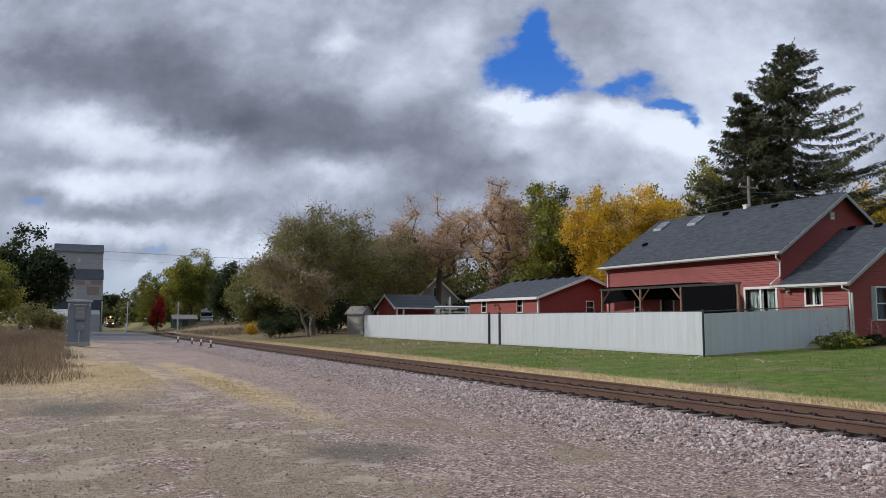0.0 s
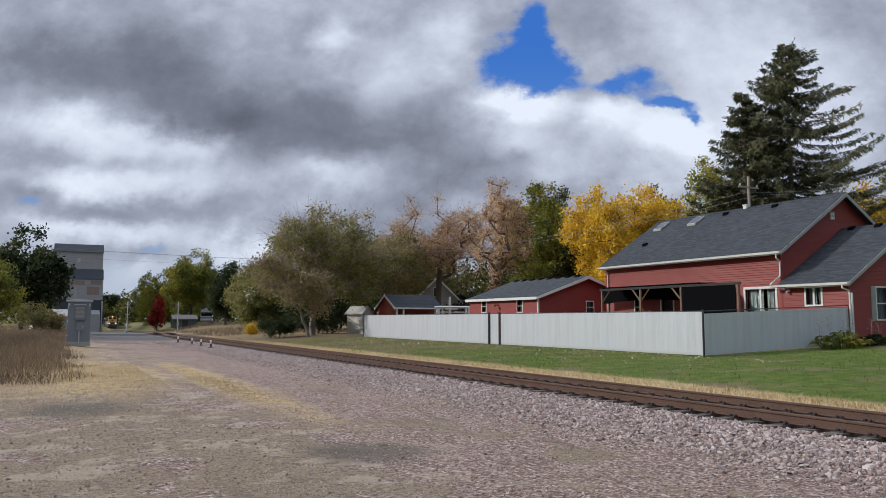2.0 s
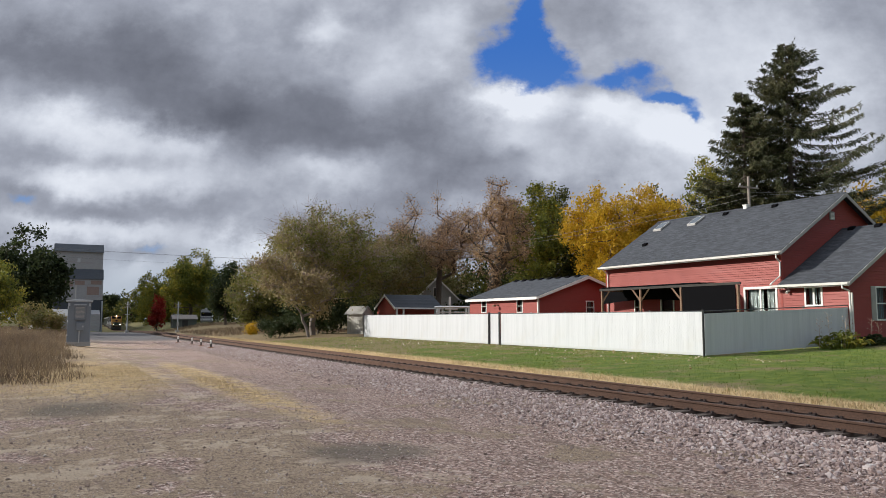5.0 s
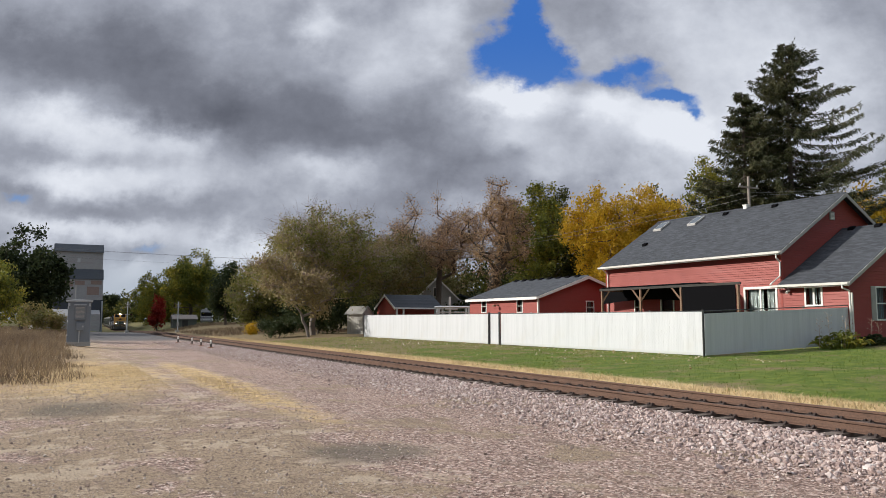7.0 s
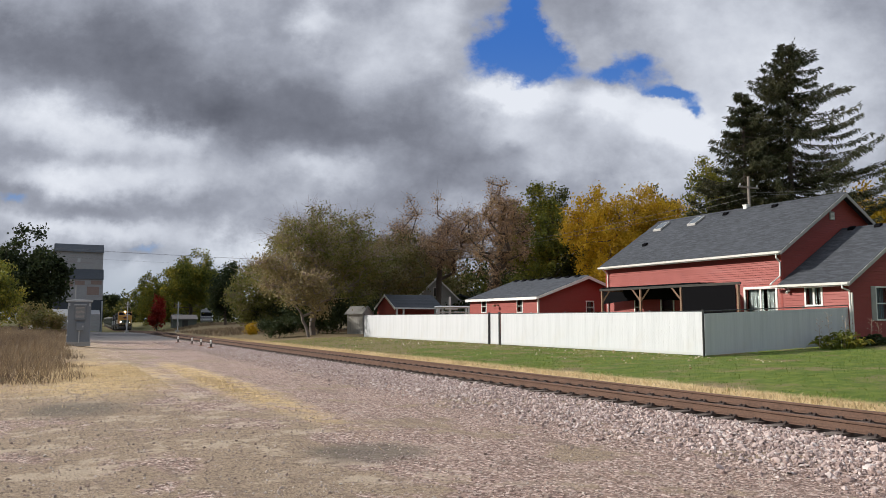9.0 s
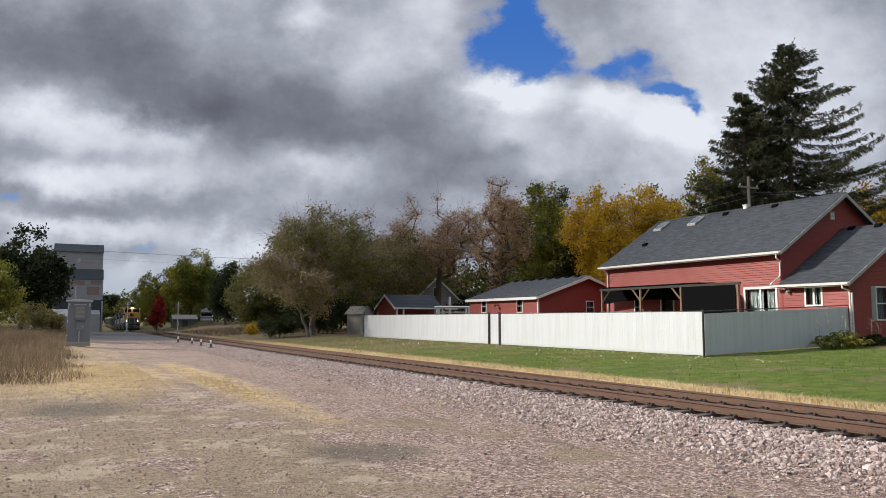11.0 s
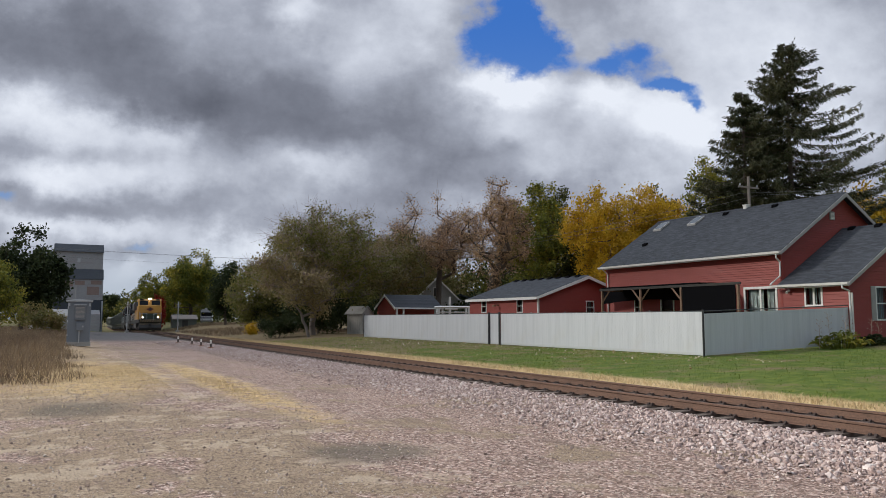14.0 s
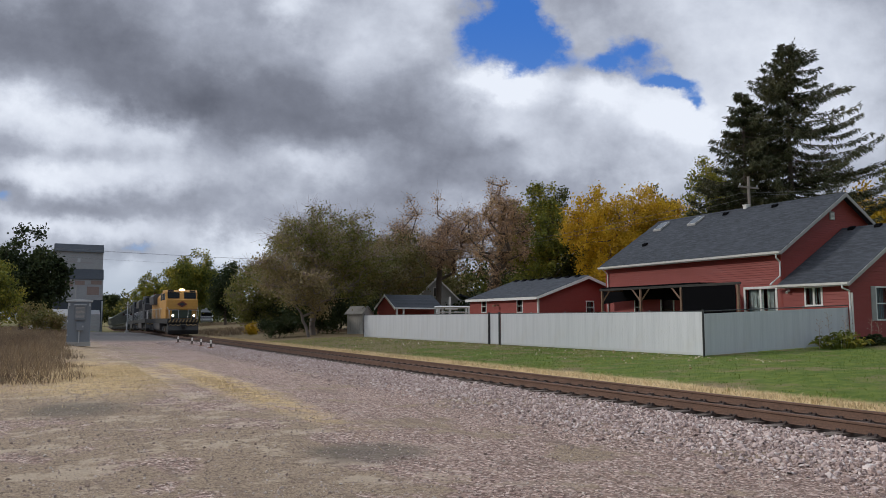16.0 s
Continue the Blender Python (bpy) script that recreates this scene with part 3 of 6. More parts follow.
def leafy_plant(seed, x, y, w, h, mat, label, name="garden_plant"):
    """A low sprawling plant with broad leaves on short stems."""
    rng = np.random.default_rng(seed)
    z0 = float(ground_z(x, y))
    root = thing(name, label, "plant", pose(x, y, z0))
    stem, leaf = Shape(), Shape()
    for i in range(150):
        a, r = rng.uniform(0, 6.28), w / 2 * rng.random() ** 0.6
        px, py = math.cos(a) * r, math.sin(a) * r * 0.45
        hh = h * (1 - (2 * r / w) ** 2 * 0.7) * rng.uniform(0.5, 1.1)
        stem.tube([(px * 0.7, py * 0.7, -0.03), (px * 0.9, py * 0.9, hh * 0.7), (px, py, hh)], 0.012, 4, False)
        d, L = rng.uniform(0, 6.28), rng.uniform(0.16, 0.34)
        dx, dy = math.cos(d) * L, math.sin(d) * L
        t = rng.uniform(-0.15, 0.1)
        leaf.add([(px, py, hh), (px + dx * 0.5 - dy * 0.4, py + dy * 0.5 + dx * 0.4, hh + 0.05), (px + dx, py + dy, hh + t - 0.04),
                  (px + dx * 0.5 + dy * 0.4, py + dy * 0.5 - dx * 0.4, hh + 0.03), (px + dx * 0.5, py + dy * 0.5, hh - 0.03)], [(0, 4, 1), (1, 4, 2), (2, 4, 3), (3, 4, 0)])
    part("stem", stem, mat, root)
    part("foliage", leaf, mat, root)
    return root


def dry_stalk(x, y, h, mat, lean):
    root = thing("dry_stalk", "tall dry seed stalk beside the fence", "plant", pose(x, y, float(ground_z(x, y))), group="dry stalks")
    tip = Vector((lean * 0.35, lean * 0.1, h))
    part("stem", Shape().tube([(0, 0, -0.05), (lean * 0.05, 0, h * 0.5), tip], [0.014, 0.01, 0.006], 5), mat, root)
    s = Shape()
    for i in range(7):
        q = Vector((lean * 0.12 * i / 7, 0, h * (0.5 + 0.07 * i)))
        d = Vector((math.cos(i * 2.4), math.sin(i * 2.4) * 0.6, 0.5)) * 0.16
        s.tube([q, q + d], [0.006, 0.004], 4).tube([q + d, q + d * 1.25], [0.022, 0.012], 6)
    part("seed_head", s, mat, root)
    return root


# ---- fence ----
def fence_material():
    m, n, l, b = material("privacy_slats")
    co = n.new("ShaderNodeTexCoord").outputs["Object"]
    streak = tex_noise(n, l, 1.0, 6, 0.7, co, (5, 5, 0.22))
    blot = tex_noise(n, l, 0.7, 4, 0.6, co)
    col = mixc(n, l, smooth(n, l, streak, 0.35, 0.75), (0.58, 0.597, 0.62), (0.49, 0.51, 0.535))
    col = mixc(n, l, calc(n, l, "MULTIPLY", smooth(n, l, blot, 0.5, 0.8), 0.35), col, (0.50, 0.49, 0.46))
    sep = n.new("ShaderNodeSeparateXYZ")
    l.new(co, sep.inputs[0])
    low = smooth(n, l, calc(n, l, "ADD", sep.outputs["Z"], calc(n, l, "MULTIPLY", streak, 0.35)), 0.36, 0.18)
    col = mixc(n, l, calc(n, l, "MULTIPLY", low, 0.55), col, (0.42, 0.44, 0.38))
    wv = n.new("ShaderNodeTexWave")
    wv.bands_direction = "DIAGONAL"
    wv.inputs["Scale"].default_value = 3.6
    l.new(co, wv.inputs["Vector"])
    l.new(col, b.inputs["Base Color"])
    b.inputs["Roughness"].default_value = 0.45
    bump(n, l, b, calc(n, l, "ADD", calc(n, l, "MULTIPLY", wv.outputs["Fac"], 0.3), streak), 0.01, 0.5)
    return m


def fence():
    slat_mat = fence_material()
    steel = plain("galvanised_steel", (0.16, 0.165, 0.17), (0.28, 0.285, 0.29), 0.5, 10, 0.6, 0.001)
    black = plain("dark_steel", (0.03, 0.032, 0.035), (0.06, 0.06, 0.065), 0.5, 10, 0.3, 0.001)
    root = thing("privacy_fence", "white slatted chain-link privacy fence on the lawn", "fence")

    def run(p, q, za, zb, bays, h=1.82, drop=0.02):
        p, q = Vector(p), Vector(q)
        d = (q - p)
        for i in range(bays):
            a, c = p + d * (i / bays), p + d * ((i + 1) / bays)
            z0, z1 = za + (zb - za) * i / bays, za + (zb - za) * (i + 1) / bays
            ang = math.atan2(d.y, d.x)
            L = (c - a).length
            s = Shape()
            k = int(L / 0.095)
            for j in range(k):
                t0, t1 = L * j / k + 0.0012, L * (j + 1) / k - 0.0012
                zz = (z1 - z0) * (j + 0.5) / k
                wob = 0.0008 * math.sin(j * 1.7 + i)
                s.box(t0, t1, -0.008 + wob, 0.006 + wob, 0.03 + zz, h - drop + zz)
            ob = part("slat_panel", s, slat_mat, root)
            ob.matrix_world = pose(a.x, a.y, z0, 0, 0, math.degrees(ang))
            rl = part("top_rail", Shape().tube([(0, 0.02, h), (L, 0.02, h + z1 - z0)], 0.021, 8), black, root)
            rl.matrix_world = pose(a.x, a.y, z0, 0, 0, math.degrees(ang))
            post = part("post", Shape().tube([(0, 0, -0.1), (0, 0, h + 0.03)], 0.03, 10).tube([(0, 0, h + 0.03), (0, 0, h + 0.06)], [0.034, 0.01], 10), steel, root)
            post.matrix_world = pose(a.x, a.y, z0) @ pose(0.0, 0, 0, 0, 0, math.degrees(ang)) @ pose(0, 0.045, 0)
    run((23.65, 58.8), (23.65, 38.82), 0.26, 0.25, 7)
    run((23.65, 38.70), (23.65, 37.64), 0.25, 0.25, 1)
    run((23.65, 37.52), (23.65, 22.2), 0.25, 0.25, 5)
    run((23.72, 22.16), (33.0, 22.16), 0.25, 0.57, 3, drop=0.1)
    for x, y, z in ((23.6, 38.80, 0.25), (23.6, 38.70, 0.25), (23.6, 37.62, 0.25), (23.6, 37.53, 0.25), (23.62, 22.14, 0.25), (33.03, 22.1, 0.55), (23.65, 58.85, 0.26)):
        part("gate_post", Shape().tube([(x, y, z - 0.1), (x, y, z + 1.9)], 0.038, 10), black, root, "dark steel gate post")
    return root


# ---- buildings ----
M_SIDING = plain("red_siding", (0.235, 0.034, 0.026), (0.30, 0.050, 0.036), 0.6, 3, 0, 0.002, (0.20, 0.06, 0.05), 0.35, stretch=(0.4, 0.4, 3))
M_WHITE = plain("white_trim", (0.66, 0.65, 0.61), (0.78, 0.77, 0.74), 0.5, 6, 0, 0.001, (0.4, 0.38, 0.33), 0.3)
M_GREYTRIM = plain("grey_trim", (0.30, 0.29, 0.28), (0.40, 0.39, 0.37), 0.55, 6)
M_WOOD = plain("porch_timber", (0.15, 0.09, 0.055), (0.25, 0.155, 0.10), 0.8, 5, 0, 0.004, stretch=(3, 3, 0.4))
M_BLACK = plain("black_fabric", (0.004, 0.004, 0.005), (0.008, 0.008, 0.009), 1.0, 12, dirt=0.0)
M_BLACK.node_tree.nodes["Principled BSDF"].inputs["Specular IOR Level"].default_value = 0.04
# dark tone; the shade of unlit rooms and openings is put into it
M_DARK = plain("dark_brown", (0.03, 0.028, 0.026), (0.05, 0.046, 0.042), 0.9, 2)
M_CURTAIN = plain("curtain", (0.13, 0.15, 0.15), (0.24, 0.26, 0.26), 0.9, 4, stretch=(6, 6, 0.3))
M_CONCRETE = plain("concrete", (0.30, 0.29, 0.27), (0.42, 0.41, 0.38), 0.9, 5, 0, 0.004)


def roof_material(name, c1, c2):
    m, n, l, b = material(name)
    tc = n.new("ShaderNodeTexCoord").outputs["Object"]
    br = n.new("ShaderNodeTexBrick")
    br.inputs["Scale"].default_value = 1.0
    br.inputs["Brick Width"].default_value, br.inputs["Row Height"].default_value, br.inputs["Mortar Size"].default_value = 0.33, 0.14, 0.006
    br.offset = 0.37
    sep = n.new("ShaderNodeSeparateXYZ")
    l.new(tc, sep.inputs[0])
    cb = n.new("ShaderNodeCombineXYZ")
    l.new(sep.outputs["Y"], cb.inputs[0])
    l.new(calc(n, l, "MULTIPLY", sep.outputs["Z"], 1.8), cb.inputs[1])
    l.new(cb.outputs[0], br.inputs["Vector"])
    br.inputs["Color1"].default_value, br.inputs["Color2"].default_value = (*c1, 1), (*c2, 1)
    br.inputs["Mortar"].default_value = (0.02, 0.02, 0.022, 1)
    g = tex_noise(n, l, 90, 4, 0.7, tc)
    big = tex_noise(n, l, 0.5, 4, 0.6, tc)
    streak = tex_noise(n, l, 1.2, 5, 0.65, cb.outputs[0], (1.4, 5.0, 1))
    col = mixc(n, l, calc(n, l, "MULTIPLY", g, 0.5), br.outputs["Color"], c2)
    col = mixc(n, l, calc(n, l, "MULTIPLY", smooth(n, l, streak, 0.45, 0.65), 0.55), col, tuple(x * 2.0 for x in c2))
    col = mixc(n, l, calc(n, l, "MULTIPLY", smooth(n, l, big, 0.4, 0.75), 0.4), col, tuple(x * 1.5 for x in c2))
    l.new(col, b.inputs["Base Color"])
    b.inputs["Roughness"].default_value = 0.85
    b.inputs["Specular IOR Level"].default_value = 0.3
    bump(n, l, b, calc(n, l, "ADD", br.outputs["Fac"], calc(n, l, "MULTIPLY", g, -0.6)), 0.012, 0.8)
    return m


M_ROOF = roof_material("slate_shingles", (0.027, 0.030, 0.036), (0.045, 0.049, 0.057))


def glass_material():
    m, n, l, b = material("window_glass")
    b.inputs["Base Color"].default_value = (0.85, 0.9, 0.9, 1)
    b.inputs["Roughness"].default_value = 0.03
    b.inputs["Transmission Weight"].default_value = 1.0
    b.inputs["IOR"].default_value = 1.2
    bump(n, l, b, tex_noise(n, l, 1.3, 2), 0.004, 0.3)
    return m


M_GLASS = glass_material()


def siding(s, side, at, sgn, a0, a1, z0, z1, holes=(), step=0.125, edge=None):
    """Lap boards on a wall: side 'x' or 'y' is the wall's normal; holes are (a0, a1, z0, z1); edge(z) narrows the row."""
    z = z0
    while z < z1 - 0.01:
        t = min(z + step, z1)
        lo, hi = (a0, a1) if edge is None else edge((z + t) / 2)
        spans = [(lo, hi)]
        for h0, h1, b0, b1 in holes:
            if b0 < t - 0.02 and b1 > z + 0.02:
                spans = [p for a, c in spans for p in ((a, min(c, h0)), (max(a, h1), c)) if p[1] - p[0] > 0.01]
        for a, c in spans:
            if c - a < 0.02:
                continue
            prof = [(at, z), (at + sgn * 0.034, z), (at + sgn * 0.004, t), (at, t)]
            if side == "x":
                s.prism(prof, "y", a, c)
            else:
                s.prism(prof, "x", a, c)
        z = t


def core(s, side, x0, x1, a0, a1, z0, z1, holes=()):
    """A thick wall with openings that go through it."""
    cuts = sorted({z0, z1, *[h[2] for h in holes], *[h[3] for h in holes]})
    for b, t in zip(cuts, cuts[1:]):
        spans = [(a0, a1)]
        for h0, h1, c0, c1 in holes:
            if c0 < t - 1e-4 and c1 > b + 1e-4:
                spans = [p for a, c in spans for p in ((a, min(c, h0)), (max(a, h1), c)) if p[1] - p[0] > 0.001]
        for a, c in spans:
            if side == "x":
                s.box(x0, x1, a, c, b, t)
            else:
                s.box(a, c, x0, x1, b, t)


def window(parent, side, at, sgn, a0, a1, z0, z1, trim=0.08, sash="mid", mat=None, curtain=True, name="window"):
    """Casing, sash bar, pane and drape in an opening."""
    mat = mat or M_WHITE
    w = part(name, Shape(), mat, parent)

    def b(s, p0, p1, a, c, zz0, zz1):
        lo, hi = sorted((at + sgn * p0, at + sgn * p1))
        s.box(lo, hi, a, c, zz0, zz1) if side == "x" else s.box(a, c, lo, hi, zz0, zz1)
    f = Shape()
    b(f, -0.06, 0.045, a0 - trim, a0, z0 - trim, z1 + trim)
    b(f, -0.06, 0.045, a1, a1 + trim, z0 - trim, z1 + trim)
    b(f, -0.06, 0.05, a0, a1, z1, z1 + trim)
    b(f, -0.06, 0.065, a0, a1, z0 - trim, z0)
    w.data = mesh(name, f, mat)
    s = Shape()
    if sash == "mid":
        b(s, -0.05, 0.015, a0, a1, (z0 + z1) / 2 - 0.025, (z0 + z1) / 2 + 0.025)
    else:
        b(s, -0.05, 0.015, (a0 + a1) / 2 - 0.05, (a0 + a1) / 2 + 0.05, z0, z1)
    part("sash_bar", s, mat, w)
    g = Shape()
    b(g, -0.045, -0.035, a0, a1, z0, z1)
    pane = part("pane", g, M_GLASS, w)
    pane.visible_shadow = False
    if curtain:
        c = Shape()
        k = 14
        for i in range(k):
            if 5 <= i <= 6:
                continue
            aa, ab = a0 + (a1 - a0) * i / k, a0 + (a1 - a0) * (i + 1) / k
            o = 0.03 * (i % 2)
            b(c, -0.22 - o, -0.20 - o, aa, ab, z0 - 0.1, z1 + 0.1)
        part("curtain", c, M_CURTAIN, w)
    return w


def gutter(parent, x, y0, y1, z, mat=None):
    """Rain gutter along an eave that faces -x."""
    prof = [(x, z), (x - 0.11, z + 0.02), (x - 0.13, z + 0.12), (x - 0.115, z + 0.12), (x - 0.10, z + 0.04), (x - 0.005, z + 0.02), (x - 0.005, z + 0.12), (x, z + 0.12)]
    part("gutter", Shape().prism(prof, "y", y0, y1), mat or M_WHITE, parent)


def gable_roof(parent, xl, xr, xm, y0, y1, ze, za, th=0.12, fascia=None):
    """Two slabs that meet at the ridge (along y), with bargeboards on the near gable and fascia on the eaves."""
    fascia = fascia or M_WHITE
    for a in (xl, xr):
        part("roof_slope", Shape().prism([(a, ze), (xm, za), (xm, za - th), (a, ze - th)], "y", y0, y1), M_ROOF, parent)
        d = 0.03 if a == xl else -0.03
        part("bargeboard", Shape().prism([(a, ze - 0.02), (xm, za - 0.02), (xm, za - 0.24), (a, ze - 0.2)], "y", y0 - 0.035, y0), fascia, parent)
        part("fascia", Shape().box(min(a, a - d), max(a, a - d), y0, y1, ze - 0.2, ze - 0.012), fascia, parent)
    part("ridge_cap", Shape().prism([(xm - 0.16, za - 0.08), (xm, za + 0.03), (xm + 0.16, za - 0.08)], "y", y0, y1), M_ROOF, parent)


def downspout(parent, pts, r=0.045):
    part("downspout", Shape().tube(pts, r, 8), M_WHITE, parent, "white metal downspout")


def farmhouse():
    root = thing("house", "red lap-sided house with dark shingle roof and white gutters", "house")
    X, XE, XR, XM = 33.0, 32.55, 43.4, 37.96
    y0, y1, zb, ze, za = 25.65, 39.05, 0.3, 5.19, 8.57
    holes = [(26.05, 27.9, 1.2, 3.32), (33.16, 34.1, 1.0, 3.2), (35.9, 36.4, 2.0, 3.0)]
    s = Shape()
    core(s, "x", X, X + 0.15, y0 + 0.15, y1, zb, ze + 0.2, holes)
    s.box(42.75, 42.9, y0 + 0.15, y1, zb, ze + 0.2)
    s.prism([(X, zb), (42.9, zb), (42.9, ze + 0.2), (XM, za - 0.15), (X, ze + 0.2)], "y", y0, y0 + 0.15)
    s.prism([(X, zb), (42.9, zb), (42.9, ze + 0.2), (XM, za - 0.15), (X, ze + 0.2)], "y", y1, y1 + 0.15)
    wall = part("wall", s, M_SIDING, root)
    b = Shape()
    siding(b, "x", X, -1, y0, y1, zb, ze + 0.1, holes)
    slope = (za - ze) / (XM - XE)
    siding(b, "y", y0, -1, X, 42.9, zb + 0.1, za - 0.3, edge=lambda z: (max(X, XE + (z - ze + 0.2) / slope), min(42.9, XM + (za - 0.2 - z) / slope)))
    part("siding", b, M_SIDING, wall, "red vinyl lap siding")
    part("corner_board", Shape().box(X - 0.035, X + 0.06, y0 - 0.035, y0 + 0.06, zb, ze), M_SIDING, root)
    # floor coloured nearly black so that the rooms read as unlit
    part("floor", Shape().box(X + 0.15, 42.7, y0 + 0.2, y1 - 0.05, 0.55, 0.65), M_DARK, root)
    gable_roof(root, XE, XR, XM, y0 - 0.35, y1 + 0.3, ze, za, fascia=M_GREYTRIM)
    gutter(root, XE - 0.003, y0 - 0.3, y1 + 0.3, ze - 0.16)
    for a, c, lo, hi in ((36.6, 37.5, 34.7, 35.4), (36.55, 37.42, 37.7, 38.4)):
        f = lambda x: ze + slope * (x - XE)
        sk = part("skylight", Shape().prism([(a, f(a) + 0.02), (c, f(c) + 0.02), (c, f(c) + 0.14), (a, f(a) + 0.14)], "y", lo, hi), M_GREYTRIM, root)
        part("pane", Shape().prism([(a + 0.07, f(a + 0.07) + 0.145), (c - 0.07, f(c - 0.07) + 0.145), (c - 0.07, f(c - 0.07) + 0.155), (a + 0.07, f(a + 0.07) + 0.155)], "y", lo + 0.07, hi - 0.07), M_SKYGLASS, sk)
    for x, y in ((34.82, 37.3), (37.55, 33.0), (37.6, 29.44)):
        z = ze + slope * (x - XE)
        part("roof_vent", Shape().prism([(x - 0.22, z - 0.12), (x + 0.06, z + 0.05), (x + 0.03, z + 0.15), (x - 0.16, z + 0.06)], "y", y - 0.17, y + 0.17), M_BLACK, root, bevel=0.02)
    part("flue_cap", Shape().box(37.82, 38.1, 31.7, 31.95, 8.4, 8.72).box(37.78, 38.14, 31.66, 31.99, 8.72, 8.77), M_WHITE, root, "small white flue cap")
    v = part("gable_vent", Shape().box(36.95, 37.35, y0 - 0.06, y0 - 0.02, 7.05, 7.5), M_GREYTRIM, root)
    for i in range(5):
        part("slat", Shape().box(37.0, 37.3, y0 - 0.085, y0 - 0.06, 7.10 + i * 0.07, 7.14 + i * 0.07), M_WHITE, v)
    window(root, "x", X, -1, 26.05, 27.9, 1.2, 3.32, 0.12, "up", name="patio_door")
    window(root, "x", X, -1, 33.16, 34.1, 1.0, 3.2, 0.1, "mid", curtain=False, name="porch_door")
    window(root, "x", X, -1, 35.9, 36.4, 2.0, 3.0, 0.08, "mid")
    downspout(root, [(XE - 0.06, y0 - 0.1, ze - 0.15), (XE - 0.05, y0 - 0.1, ze - 0.35), (X - 0.1, y0 + 0.0, ze - 0.55), (X - 0.09, y0 + 0.02, ze - 1.25), (X - 0.4, y0 + 0.3, ze - 1.62), (X - 0.45, y0 + 0.35, ze - 1.72)])
    downspout(root, [(XE - 0.06, y1 - 0.1, ze - 0.15), (X - 0.09, y1 - 0.15, ze - 0.5), (X - 0.09, y1 - 0.15, zb + 0.1)])
    # wing with its own lower roof
    wz, wa, wy0 = 3.48, 6.62, 22.1
    wh = [(23.5, 24.3, 2.45, 3.25)]
    s = Shape()
    core(s, "x", X, X + 0.15, wy0 + 0.15, y0, zb, wz + 0.2, wh)
    gh = [(35.04, 35.95, 1.75, 3.25)]
    core(s, "y", wy0, wy0 + 0.15, X, 42.9, zb, wz + 0.2, gh)
    s.prism([(X, wz + 0.2), (42.9, wz + 0.2), (XM, wa - 0.15)], "y", wy0, wy0 + 0.15)
    wall = part("wall", s, M_SIDING, root)
    b = Shape()
    ws = (wa - wz) / (XM - 32.6)
    siding(b, "x", X, -1, wy0, y0, zb, wz + 0.1, wh)
    siding(b, "y", wy0, -1, X, 42.9, zb + 0.35, wa - 0.3, gh, edge=lambda z: (max(X, 32.6 + (z - wz + 0.2) / ws), min(42.9, XM + (wa - 0.2 - z) / ws)))
    part("siding", b, M_SIDING, wall, "red vinyl lap siding")
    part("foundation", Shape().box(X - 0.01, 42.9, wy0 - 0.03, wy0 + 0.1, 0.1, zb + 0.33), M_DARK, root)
    gable_roof(root, 32.6, 43.3, XM, wy0 - 0.3, y0 - 0.03, wz, wa, fascia=M_GREYTRIM)
    gutter(root, 32.597, wy0 - 0.28, y0 + 0.35, wz - 0.16)
    window(root, "x", X, -1, 23.5, 24.3, 2.45, 3.25, 0.09, "up")
    lamp = part("wall_lamp", Shape().tube([(X - 0.03, 25.25, 3.16), (X - 0.07, 25.25, 3.16)], 0.07, 10), M_WHITE, root)
    part("lamp_head", Shape().tube([(X - 0.07, 25.25, 3.14), (X - 0.16, 25.25, 3.12), (X - 0.22, 25.25, 3.06)], [0.03, 0.06, 0.075], 10), M_WHITE, lamp)
    w = window(root, "y", wy0, -1, 35.04, 35.95, 1.75, 3.25, 0.07, "mid")
    for a in (34.62, 36.05):
        sh = Shape().box(a, a + 0.33, wy0 - 0.055, wy0 - 0.02, 1.68, 3.32)
        for i in range(16):
            sh.box(a + 0.04, a + 0.29, wy0 - 0.07, wy0 - 0.055, 1.74 + i * 0.097, 1.79 + i * 0.097)
        part("shutter", sh, M_GREYTRIM, root, "grey louvred shutter")
    for x, y in ((37.85, 24.95), (37.85, 23.5)):
        z = wz + ws * (x - 32.6)
        part("roof_vent", Shape().prism([(x - 0.22, z - 0.12), (x + 0.06, z + 0.05), (x + 0.03, z + 0.14), (x - 0.16, z + 0.05)], "y", y - 0.17, y + 0.17), M_BLACK, root, bevel=0.02)
    downspout(root, [(32.52, wy0 + 0.0, wz - 0.14), (32.54, wy0 - 0.02, wz - 0.3), (X - 0.1, wy0 - 0.1, wz - 0.42), (X - 0.07, wy0 - 0.09, wz - 0.65), (X - 0.06, wy0 - 0.09, 0.75), (X - 0.25, wy0 - 0.5, 0.62)])
    downspout(root, [(X + 0.1, wy0 - 0.09, wz - 0.5), (X + 0.1, wy0 - 0.09, 0.65)])
    return root


